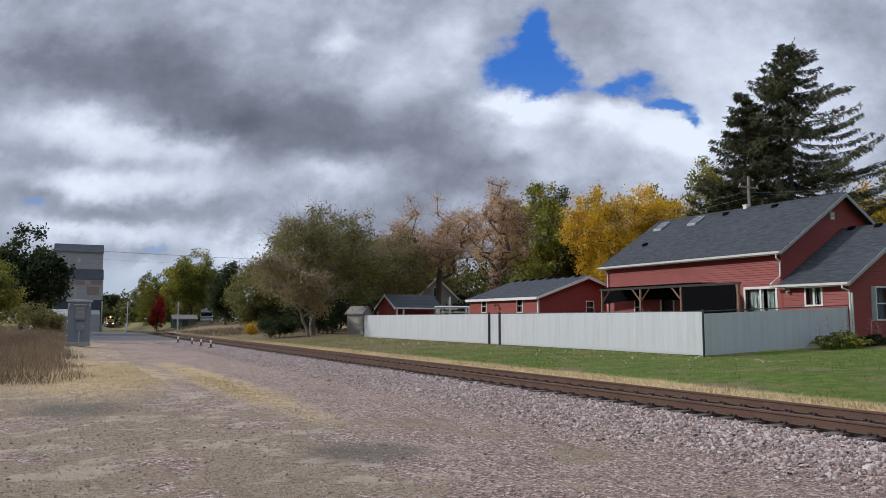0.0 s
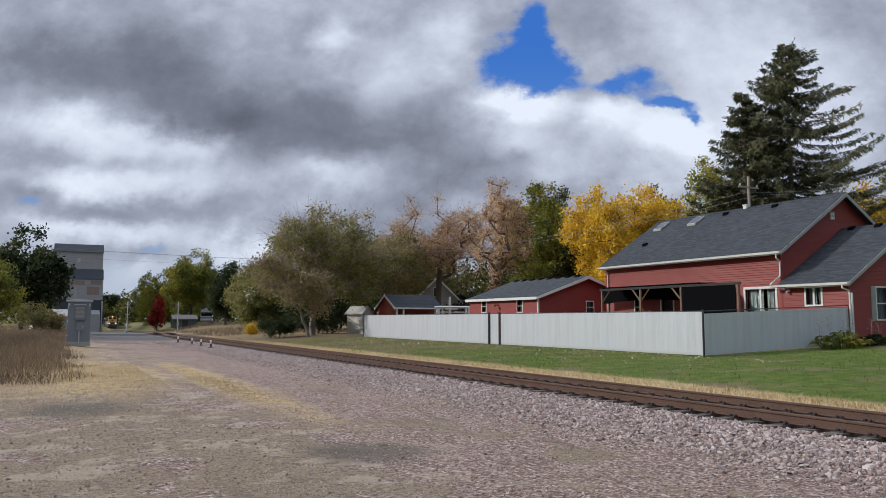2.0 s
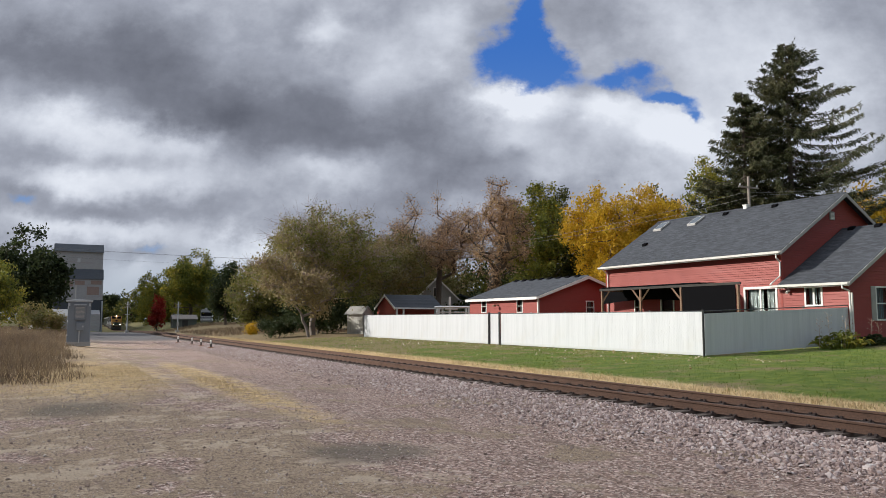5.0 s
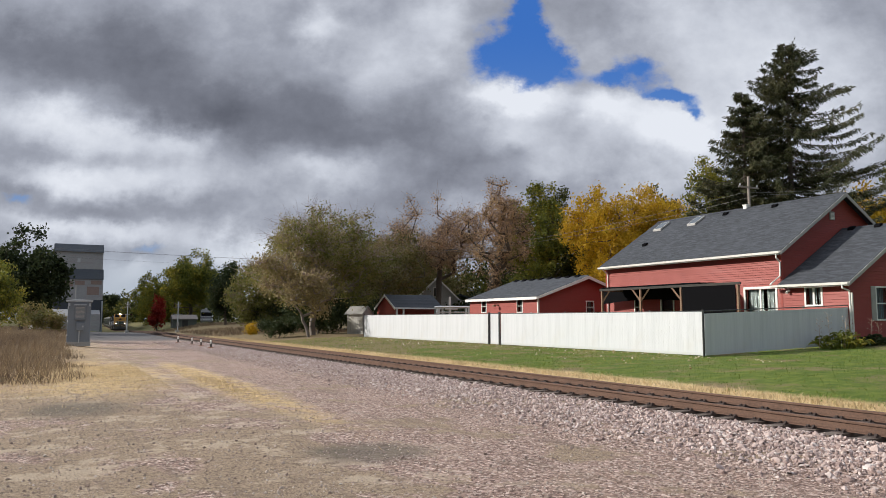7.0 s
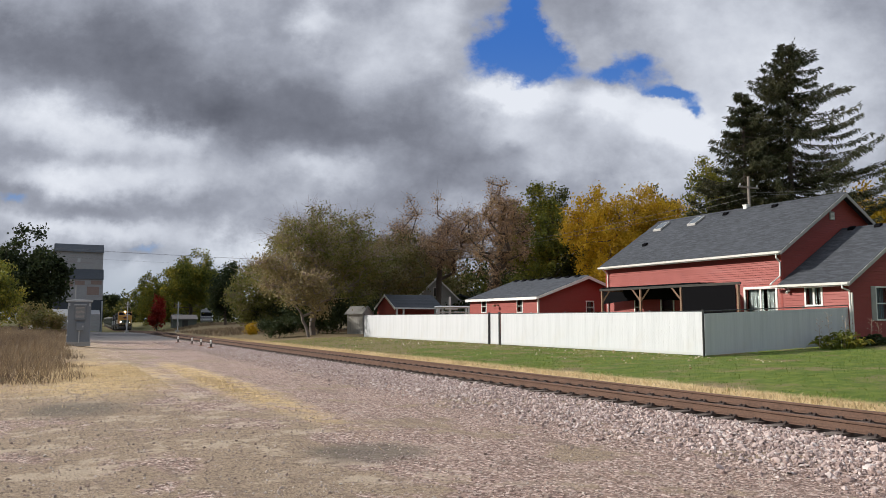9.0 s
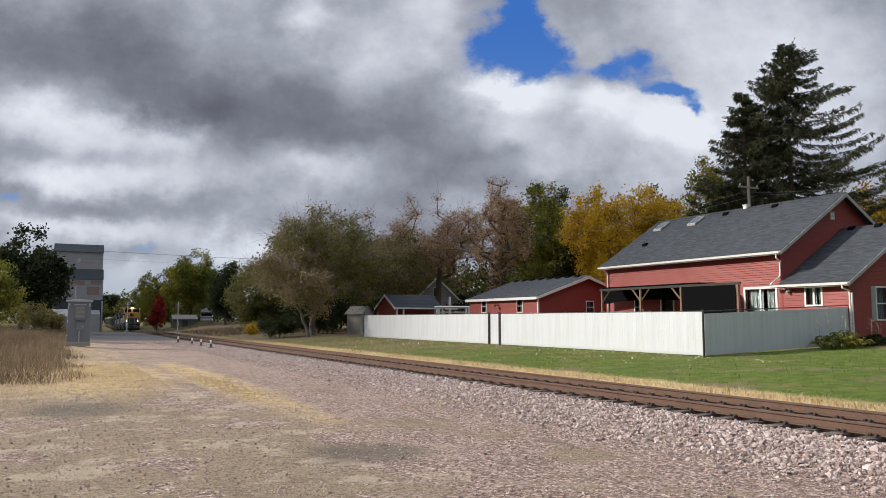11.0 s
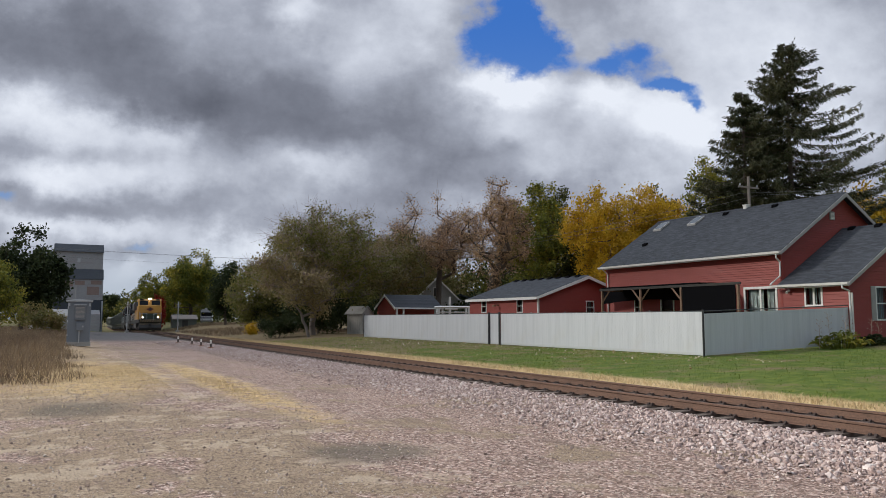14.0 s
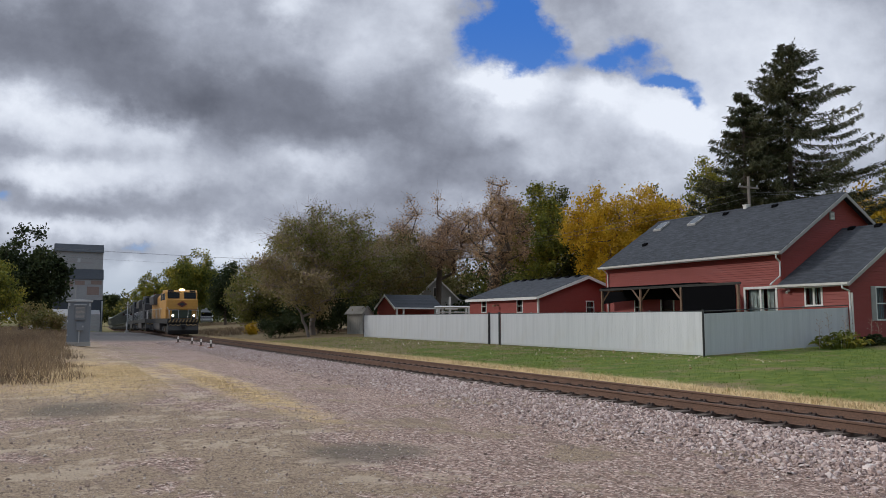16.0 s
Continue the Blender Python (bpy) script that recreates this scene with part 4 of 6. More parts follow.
def porch():
    root = thing("porch", "open timber porch with black shade screen against the house", "porch")
    x = 30.5
    for y in (36.6, 33.2, 30.05, 26.25):
        part("post", Shape().box(x - 0.06, x + 0.06, y - 0.06, y + 0.06, 0.3, 3.46), M_WOOD, root, bevel=0.008)
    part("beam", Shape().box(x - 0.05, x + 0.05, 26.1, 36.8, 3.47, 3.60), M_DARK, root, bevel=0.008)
    part("beam", Shape().box(x, 32.95, 36.6, 36.72, 3.462, 3.6), M_WOOD, root)
    for y, d in ((36.6, -1), (33.2, 1), (33.2, -1), (30.05, 1)):
        part("brace", Shape().tube([(x, y, 2.75), (x, y + d * 0.72, 3.5)], 0.055, 4), M_WOOD, root)
    part("roof", Shape().box(x - 0.02, 32.9, 28.8, 36.7, 3.625, 3.69), M_BLACK, root, "dark flat porch roof")
    part("shade_screen", Shape().box(x - 0.03, x + 0.0, 26.4, 29.95, 1.0, 3.58), M_BLACK, root, "black hanging shade cloth")
    # black cloth strips, carried past the porch to stand in for its deep shade
    k = 22
    for i in range(k):
        y0, y1 = 38.8 - 8.6 * i / k, 38.8 - 8.6 * (i + 1) / k
        z = 3.6 - 0.9 * (1 - 0.25 * math.sin(math.pi * (i + 0.5) / k))
        part("valance_shade", Shape().box(32.2, 32.23, y1, y0, z, 3.6), M_BLACK, root, "sagging black cloth that also stands in for the shade under the porch")
    return root


def garage():
    root = thing("garage", "low red-sided garage with shingle roof behind the fence", "garage")
    X, XE, XM, XR = 30.0, 29.7, 34.2, 38.7
    y0, y1, zb, ze, za = 42.77, 52.04, 0.3, 3.3, 4.85
    holes = [(49.6, 50.25, 2.3, 3.1), (44.65, 45.3, 2.27, 3.1)]
    gh = [(34.18, 34.8, 2.2, 3.0)]
    s = Shape()
    core(s, "x", X, X + 0.12, y0 + 0.12, y1, zb, ze + 0.05, holes)
    core(s, "y", y0, y0 + 0.12, X, 38.4, zb, ze + 0.05, gh)
    s.prism([(X, ze + 0.05), (38.4, ze + 0.05), (XM, za - 0.15)], "y", y0, y0 + 0.12)
    s.prism([(X, zb), (38.4, zb), (38.4, ze + 0.05), (XM, za - 0.15), (X, ze + 0.05)], "y", y1, y1 + 0.12)
    s.box(38.28, 38.4, y0 + 0.12, y1, zb, ze)
    wall = part("wall", s, M_SIDING, root)
    b = Shape()
    siding(b, "x", X, -1, y0, y1, zb, ze - 0.05, holes)
    sl = (za - ze) / (XM - XE)
    siding(b, "y", y0, -1, X, 38.4, zb, za - 0.25, gh, edge=lambda z: (max(X, XE + (z - ze + 0.2) / sl), min(38.4, XM + (za - 0.2 - z) / sl)))
    part("siding", b, M_SIDING, wall, "red vinyl lap siding")
    part("corner_board", Shape().box(X - 0.04, X + 0.08, y0 - 0.04, y0 + 0.08, zb, ze - 0.05), M_WHITE, root)
    gable_roof(root, XE, XR, XM, y0 - 0.3, y1 + 0.3, ze, za)
    for h in holes:
        window(root, "x", X, -1, *h, 0.06)
    window(root, "y", y0, -1, *gh[0], 0.06)
    for i in range(8):
        y = 43.4 + i * 1.15
        part("ridge_vent", Shape().prism([(XM - 0.3, za - 0.06), (XM, za + 0.10), (XM + 0.3, za - 0.06)], "y", y, y + 0.45), M_BLACK, root)
    lp = part("wall_lamp", Shape().box(X - 0.10, X - 0.02, 47.8, 47.9, 2.75, 2.85).box(X - 0.45, X - 0.08, 47.83, 47.88, 2.78, 2.83).box(X - 0.5, X - 0.3, 47.75, 47.95, 2.68, 2.80), M_WOOD, root)
    return root


def red_shed():
    root = thing("garden_shed", "small red shed with white trim and dark roof", "shed")
    x0, x1, y0, y1, ze, za, ym = 29.5, 34.2, 65.45, 69.85, 2.95, 4.15, 67.65
    s = Shape().prism([(y0, 0.2), (y1, 0.2), (y1, ze), (ym, za - 0.1), (y0, ze)], "x", x0, x0 + 0.12)
    s.box(x0 + 0.12, x1, y0 + 1.3, y0 + 1.4, 0.2, ze).box(x0 + 0.12, x1, y1 - 0.12, y1, 0.2, ze).box(x1, x1 + 0.1, y0 + 1.3, y1, 0.2, ze)
    part("wall", s, M_SIDING, root)
    for a in (y0 - 0.3, y1 + 0.3):
        part("roof_slope", Shape().prism([(a, ze - 0.1), (ym, za), (ym, za - 0.1), (a, ze - 0.2)], "x", x0 - 0.2, x1 + 0.3), M_ROOF, root)
        part("bargeboard", Shape().prism([(a, ze - 0.1), (ym, za), (ym, za - 0.22), (a, ze - 0.32)], "x", x0 - 0.25, x0 - 0.2), M_WHITE, root)
    part("fascia", Shape().box(x0 - 0.2, x1 + 0.3, y0 - 0.33, y0 - 0.3, ze - 0.24, ze - 0.1), M_WHITE, root)
    for x in (x0, x0 + 0.7, x1 - 0.35, x1 + 0.2):
        part("post", Shape().box(x, x + 0.14, y0 - 0.2, y0 - 0.06, 0.2, ze - 0.15), M_WHITE, root)
    return root


def arbor():
    root = thing("garden_arbor", "white painted garden arbor frame behind the fence", "arbor")
    for x, y in ((30.5, 58.5), (32.85, 57.3), (30.9, 59.6), (33.2, 58.4)):
        part("post", Shape().box(x - 0.07, x + 0.07, y - 0.07, y + 0.07, 0.2, 2.75), M_WHITE, root)
    part("beam", Shape().tube([(30.3, 58.6, 2.8), (33.05, 57.2, 2.8)], 0.1, 4), M_WHITE, root)
    part("beam", Shape().tube([(30.7, 59.7, 2.8), (33.4, 58.3, 2.8)], 0.1, 4), M_WHITE, root)
    part("rail", Shape().tube([(30.3, 58.6, 2.35), (33.05, 57.2, 2.35)], 0.05, 4), M_WHITE, root)
    part("mast", Shape().box(31.3, 31.46, 58.0, 58.16, 0.2, 3.7), M_WHITE, root)
    part("cap_board", Shape().tube([(31.0, 58.3, 2.62), (32.0, 57.8, 2.62)], 0.09, 4), M_WHITE, root)
    return root


def outhouse():
    root = thing("small_outbuilding", "narrow weathered white outbuilding with gabled roof", "shed")
    wood = plain("old_white_boards", (0.42, 0.41, 0.39), (0.62, 0.61, 0.58), 0.8, 4, 0, 0.004, (0.14, 0.13, 0.12), 0.7, stretch=(4, 4, 0.5))
    root.matrix_world = pose(28.3, 69.6, 0.22, 0, 0, 28)
    s = Shape().prism([(-0.7, 0), (0.7, 0), (0.7, 2.2), (0, 2.75), (-0.7, 2.2)], "y", 0, 2.0)
    part("wall", s, wood, root)
    for a in (-0.9, 0.9):
        part("roof_slope", Shape().prism([(a, 2.06), (0, 2.82), (0, 2.74), (a, 1.98)], "y", -0.15, 2.2), M_GREYTRIM, root)
    for i in range(5):
        part("board", Shape().box(-0.62 + i * 0.26, -0.40 + i * 0.26, -0.03, 0.0, 0.05, 2.0), wood, root)
    # solid slab on the boards; its dark colour paints the shade of an opening
    part("opening", Shape().box(-0.2, 0.25, -0.045, -0.03, 0.9, 1.7), M_DARK, root)
    return root


def far_house():
    root = thing("far_house", "grey house with steep gable behind the trees", "house")
    wall = plain("grey_clapboard", (0.33, 0.33, 0.32), (0.45, 0.45, 0.43), 0.7, 3, stretch=(0.5, 0.5, 5))
    root.matrix_world = pose(48.5, 93.5, 0.2, 0, 0, -27)
    part("wall", Shape().prism([(-3.2, 0), (3.2, 0), (3.2, 4.2), (0, 7.2), (-3.2, 4.2)], "y", 0, 8), wall, root)
    for a in (-3.6, 3.6):
        part("roof_slope", Shape().prism([(a, 3.85), (0, 7.45), (0, 7.25), (a, 3.65)], "y", -0.4, 8.3), M_ROOF, root)
        part("bargeboard", Shape().prism([(a, 3.85), (0, 7.45), (0, 7.15), (a, 3.55)], "y", -0.45, -0.4), M_WHITE, root)
    w = part("window", Shape().box(-0.55, 0.55, -0.06, 0.0, 4.6, 6.0), M_WHITE, root)
    for x in (-0.47, 0.04):
        part("pane", Shape().box(x, x + 0.43, -0.07, -0.06, 4.7, 5.9), M_DARK, w)
    part("annex", Shape().prism([(-6.5, 0), (-3.2, 0), (-3.2, 3.6), (-6.5, 2.6)], "y", 1, 8).prism([(3.2, 0), (9, 0), (9, 2.9), (3.2, 4.4)], "y", 1, 8), wall, root)
    part("annex_roof", Shape().prism([(-7.0, 2.5), (-3.2, 4.6), (-3.2, 4.8), (-7.0, 2.7)], "y", 0.6, 8.3).prism([(9.4, 2.8), (3.2, 4.9), (3.2, 5.1), (9.4, 3.0)], "y", 0.6, 8.3), M_ROOF, root)
    return root


def skyglass():
    m, n, l, b = material("skylight_glass")
    b.inputs["Base Color"].default_value = (0.10, 0.12, 0.14, 1)
    b.inputs["Roughness"].default_value = 0.12
    bump(n, l, b, tex_noise(n, l, 3, 2), 0.003, 0.3)
    return m


M_SKYGLASS = skyglass()
M_STEELGREY = plain("grey_painted_steel", (0.17, 0.195, 0.225), (0.215, 0.24, 0.27), 0.5, 5, 0.1, 0.001, (0.2, 0.19, 0.18), 0.4)
M_PALESTEEL = plain("pale_steel", (0.42, 0.44, 0.46), (0.52, 0.54, 0.56), 0.45, 6, 0.2, 0.001)


def signal_cabinet():
    root = thing("signal_cabinet", "grey steel railway equipment cabinet in dry weeds", "cabinet", pose(1.86, 50.0, 0.36, 0, 0, -3))
    part("body", Shape().box(-0.62, 0.62, -0.5, 0.5, 0.05, 2.42), M_STEELGREY, root, bevel=0.02)
    part("plinth", Shape().box(-0.66, 0.66, -0.54, 0.54, -0.2, 0.06), M_CONCRETE, root)
    part("roof_cap", Shape().prism([(-0.72, 2.42), (0.72, 2.42), (0.72, 2.5), (0, 2.58), (-0.72, 2.5)], "y", -0.6, 0.6), M_PALESTEEL, root, bevel=0.01)
    d = part("vent_box", Shape().box(-0.25, 0.33, -0.62, -0.5, 1.35, 2.2), M_STEELGREY, root, bevel=0.015)
    part("hood", Shape().box(-0.29, 0.37, -0.70, -0.5, 2.2, 2.26), M_PALESTEEL, d)
    for i in range(9):
        part("louvre", Shape().box(-0.20, 0.28, -0.635, -0.62, 1.45 + i * 0.075, 1.49 + i * 0.075), M_GREYTRIM, d)
    b = part("meter_box", Shape().box(-0.14, 0.28, -0.66, -0.5, 0.72, 1.18), M_STEELGREY, root, bevel=0.015)
    part("latch", Shape().box(0.20, 0.25, -0.68, -0.66, 0.9, 1.0), M_PALESTEEL, b)
    part("conduit", Shape().tube([(0.03, -0.56, 0.72), (0.03, -0.56, 0.0)], 0.035, 8), M_PALESTEEL, root)
    for x in (-0.55, 0.55):
        part("lifting_lug", Shape().box(x - 0.05, x + 0.05, -0.53, -0.5, 2.15, 2.32), M_PALESTEEL, root)
    for z in (0.4, 1.2, 2.0):
        part("hinge", Shape().tube([(-0.60, -0.52, z), (-0.60, -0.52, z + 0.14)], 0.022, 8), M_PALESTEEL, root)
    part("mast", Shape().tube([(-0.25, 0.3, 2.4), (-0.25, 0.3, 3.4)], 0.03, 6), M_GREYTRIM, root)
    return root


def grain_elevator():
    root = thing("grain_elevator", "tall grey metal-clad grain elevator with patched walls", "elevator", pose(5.2, 150.0, 0.0, 0, 0, 0))
    clad = plain("grey_cladding", (0.30, 0.305, 0.315), (0.40, 0.40, 0.405), 0.6, 1.2, 0.2, 0.01, (0.30, 0.20, 0.17), 0.45, stretch=(0.6, 1, 5))
    dark = plain("dark_band", (0.035, 0.042, 0.055), (0.055, 0.065, 0.08), 0.7, 2)
    rust = plain("rust_patch", (0.24, 0.165, 0.14), (0.32, 0.24, 0.21), 0.8, 4)
    part("lower_wall", Shape().box(-3.9, 4.2, 0, 9, -1.2, 5.2), dark, root)
    part("middle_wall", Shape().box(-3.9, 4.05, -0.05, 9, 5.2, 8.9), clad, root)
    part("lower_roof", Shape().prism([(-0.2, 8.9), (9, 8.9), (8, 10.8), (0.8, 10.8)], "x", -4.1, 4.1), dark, root)
    part("upper_wall", Shape().box(-3.9, 3.95, 0.8, 8, 10.8, 13.9), clad, root)
    part("roof", Shape().prism([(0.5, 13.9), (8.3, 13.9), (6, 15.4), (2.2, 15.4)], "x", -4.1, 4.05), dark, root)
    for i in range(16):
        part("cladding_rib", Shape().box(-3.85 + i * 0.5, -3.81 + i * 0.5, -0.08, -0.05, 5.25, 8.85), clad, root)
    for x0, x1, z0, z1 in ((-2.4, -0.9, 7.6, 8.5), (-0.6, 1.0, 7.9, 8.6), (1.4, 3.4, 6.1, 7.6), (2.0, 3.8, 8.0, 8.7), (-3.4, -2.6, 6.0, 7.4)):
        part("patch", Shape().box(x0, x1, -0.09, -0.05, z0, z1), rust, root, "rust-brown patched panel")
    part("vent_hatch", Shape().box(-0.3, 0.2, 0.74, 0.8, 12.0, 12.7), M_PALESTEEL, root)
    part("hatch", Shape().box(1.5, 1.85, -0.06, 0, 3.6, 4.3), M_PALESTEEL, root)
    part("pipe", Shape().tube([(4.0, -0.15, -1.2), (4.0, -0.15, 5.0)], 0.12, 8), M_PALESTEEL, root)
    part("lean_to", Shape().prism([(-3, -1.2), (0, -1.2), (0, 3.4), (-3, 2.6)], "x", -1.5, 3.6), clad, root)
    return root


def white_shed(x, y, w, d, h, rz, label, mat, roof=None):
    root = thing("outbuilding", label, "shed", pose(x, y, float(ground_z(x, y)) - 0.1, 0, 0, rz))
    part("wall", Shape().prism([(-d / 2, 0), (d / 2, 0), (d / 2, h * 0.75), (0, h), (-d / 2, h * 0.75)], "x", -w / 2, w / 2), mat, root)
    for s in (-1, 1):
        part("roof_slope", Shape().prism([(s * d * 0.56, h * 0.72), (0, h + 0.08), (0, h), (s * d * 0.56, h * 0.66)], "x", -w / 2 - 0.2, w / 2 + 0.2), roof or M_GREYTRIM, root)
    part("door", Shape().box(-0.5, 0.5, -d / 2 - 0.05, -d / 2, 0, h * 0.6), M_DARK, root)
    return root


def crossing_signal(x, y, flip):
    root = thing("crossing_signal", "grey railway crossing signal mast with lamp heads", "signal", pose(x, y, float(ground_z(x, y)), 0, 0, 180 if flip else 0), group="crossing signals")
    part("mast", Shape().tube([(0, 0, 0), (0, 0, 4.4)], 0.07, 8), M_PALESTEEL, root)
    part("base", Shape().box(-0.25, 0.25, -0.25, 0.25, 0, 0.35), M_CONCRETE, root)
    c = part("crossbuck", Shape().tube([(-0.4, -0.1, 3.5), (0.4, -0.1, 4.2)], 0.05, 4).tube([(-0.4, -0.1, 4.2), (0.4, -0.1, 3.5)], 0.05, 4), M_POLE, root)
    part("lamp_arm", Shape().box(-0.6, 0.6, -0.06, 0.06, 2.55, 2.65), M_PALESTEEL, root)
    for s in (-0.5, 0.5):
        h = part("lamp_head", Shape().tube([(s, -0.05, 2.6), (s, -0.25, 2.6)], 0.14, 14), M_BLACK, root)
        part("lens", Shape().tube([(s, -0.25, 2.6), (s, -0.27, 2.6)], 0.09, 12), M_REDLENS, h)
    part("gate_box", Shape().box(-0.14, 0.14, 0.08, 0.36, 0.9, 1.45), M_GREYTRIM, root)
    return root


M_OLIVESHED = plain("olive_boards", (0.075, 0.085, 0.07), (0.12, 0.13, 0.11), 0.8, 4, 0, 0.004, stretch=(4, 4, 0.5))
M_REDLENS = plain("red_lens", (0.05, 0.012, 0.012), (0.07, 0.015, 0.012), 0.3, 10)
M_STAKE = plain("stake_white", (0.6, 0.58, 0.54), (0.72, 0.7, 0.66), 0.6, 12)
M_ORANGE = plain("stake_orange", (0.22, 0.085, 0.05), (0.28, 0.12, 0.07), 0.6, 12)


def switch_marker():
    root = thing("marker_stub", "short white and rusty marker stub beside the track", "marker", group="marker stubs")
    part("stem", Shape().tube([(0, 0, -0.1), (0, 0, 0.28)], 0.06, 8), M_TIE, root)
    part("cap", Shape().tube([(0, 0, 0.28), (0, 0, 0.34), (0, 0, 0.46), (0, 0, 0.5)], [0.04, 0.058, 0.054, 0.02], 10), M_STAKE, root)
    part("foot", Shape().box(-0.16, 0.16, -0.1, 0.1, -0.05, 0.06), M_ORANGE, root)
    return root


def motorhome():
    root = thing("motorhome", "parked white motorhome with dark windscreen", "vehicle", pose(29.9, 162.0, 0.8, 0, 0, -12))
    white = plain("motorhome_white", (0.74, 0.75, 0.77), (0.82, 0.83, 0.85), 0.35, 3)
    part("body", Shape().prism([(0, 0.55), (7.5, 0.55), (7.5, 3.0), (0.5, 3.0), (0.15, 2.5), (0, 1.6)], "x", -1.2, 1.2), white, root, bevel=0.08)
    part("windscreen", Shape().box(-1.05, 1.05, -0.02, 0.06, 1.55, 2.35, pose(0, 0, 0)), M_DARKGLASS, root)
    part("stripe", Shape().box(-1.215, 1.215, -0.03, 7.4, 1.1, 1.3), plain("stripe_blue", (0.05, 0.07, 0.14), (0.07, 0.09, 0.17), 0.4, 4), root)
    part("bumper", Shape().box(-1.15, 1.15, -0.2, 0.1, 0.45, 0.75), M_GREYTRIM, root, bevel=0.05)
    part("roof_unit", Shape().box(-0.4, 0.4, 2.5, 3.5, 3.0, 3.3), white, root, bevel=0.06)
    for x in (-0.85, 0.85):
        part("headlight", Shape().box(x - 0.15, x + 0.15, -0.04, 0.04, 0.85, 1.0), M_PALESTEEL, root)
        for y in (1.2, 5.6):
            w = part("wheel", Shape().tube([(x * 1.25 - 0.1, y, 0.42), (x * 1.25 + 0.1, y, 0.42)], 0.42, 16), M_BLACK, root)
            part("rim", Shape().tube([(x * 1.25 - 0.11, y, 0.42), (x * 1.25 + 0.11, y, 0.42)], 0.22, 12), M_PALESTEEL, w)
    return root


def dark_glass():
    m, n, l, b = material("dark_glass")
    b.inputs["Base Color"].default_value = (0.010, 0.011, 0.012, 1)
    b.inputs["Roughness"].default_value = 0.12
    b.inputs["Specular IOR Level"].default_value = 0.2
    return m


M_DARKGLASS = dark_glass()


def power_pole(x, y, h):
    root = thing("utility_pole", "weathered wooden utility pole with crossarm", "pole", pose(x, y, float(ground_z(x, y)) - 0.1))
    part("pole", Shape().tube([(0, 0, 0), (0, 0, h)], [0.14, 0.10], 10), M_POLE, root)
    part("crossarm", Shape().box(-1.1, 1.1, -0.05, 0.05, h - 0.9, h - 0.78), M_POLE, root)
    for s in (-0.95, 0.0, 0.95):
        part("insulator", Shape().tube([(s, 0, h - 0.78), (s, 0, h - 0.62)], [0.04, 0.06], 8), M_PALESTEEL, root)
    return root


M_POLE = plain("grey_pole_wood", (0.20, 0.17, 0.15), (0.32, 0.28, 0.25), 0.9, 4, stretch=(4, 4, 0.4))
M_WIRE = plain("wire", (0.12, 0.12, 0.12), (0.2, 0.2, 0.2), 0.5, 10, 0.5, 0)


def wire(a, c, sag, r=0.012):
    pts = [Vector(a).lerp(Vector(c), i / 14) - Vector((0, 0, sag * 4 * (i / 14) * (1 - i / 14))) for i in range(15)]
    ob = new("overhead_wire", mesh("overhead_wire", Shape().tube(pts, r, 5), M_WIRE))
    return tagged(ob, "thin overhead power line", "wire", group="overhead wires")


# ---- train ----
def glow_material(name, color, strength):
    m, n, l, b = material(name)
    b.inputs["Emission Color"].default_value = (*color, 1)
    b.inputs["Emission Strength"].default_value = strength
    return m


M_YELLOW = plain("loco_yellow", (0.52, 0.26, 0.050), (0.60, 0.32, 0.07), 0.4, 2, 0, 0.001, (0.3, 0.2, 0.1), 0.4)
M_UNDER = plain("underframe_black", (0.012, 0.012, 0.013), (0.03, 0.028, 0.026), 0.7, 4)
M_LOCOGREY = plain("loco_grey", (0.055, 0.055, 0.055), (0.095, 0.09, 0.088), 0.55, 2, 0, 0.001, (0.2, 0.12, 0.08), 0.5)
M_DOORGREEN = plain("loco_green", (0.03, 0.045, 0.03), (0.05, 0.065, 0.045), 0.5, 3)
M_LOCODARK = plain("loco_dark", (0.022, 0.024, 0.03), (0.04, 0.042, 0.05), 0.5, 2)
M_LOCORED = plain("loco_red", (0.17, 0.035, 0.022), (0.22, 0.055, 0.03), 0.5, 2)
M_LIGHT = glow_material("headlight_glow", (1.0, 0.86, 0.62), 26)
M_HOSE = plain("hose", (0.25, 0.17, 0.08), (0.35, 0.24, 0.1), 0.6, 10)
M_HOPPER = plain("hopper_grey", (0.07, 0.08, 0.07), (0.12, 0.13, 0.115), 0.65, 1.5, 0, 0.002, (0.16, 0.10, 0.07), 0.5)


def bogie(root, y, axles, gap=1.7):
    b = part("bogie", Shape().box(-1.2, -1.02, y - gap * (axles - 1) / 2 - 0.7, y + gap * (axles - 1) / 2 + 0.7, 0.35, 0.85).box(1.02, 1.2, y - gap * (axles - 1) / 2 - 0.7, y + gap * (axles - 1) / 2 + 0.7, 0.35, 0.85).box(-1.0, 1.0, y - 0.4, y + 0.4, 0.4, 0.8), M_UNDER, root)
    for i in range(axles):
        a = y + (i - (axles - 1) / 2) * gap
        for x in (-0.78, 0.78):
            part("wheel", Shape().tube([(x - 0.07, a, 0.5), (x + 0.07, a, 0.5)], 0.5, 18), M_RAIL, b)
        for x in (-1.24, 1.24):
            part("journal_box", Shape().box(x - 0.06, x + 0.06, a - 0.16, a + 0.16, 0.4, 0.72), M_LOCOGREY, b)


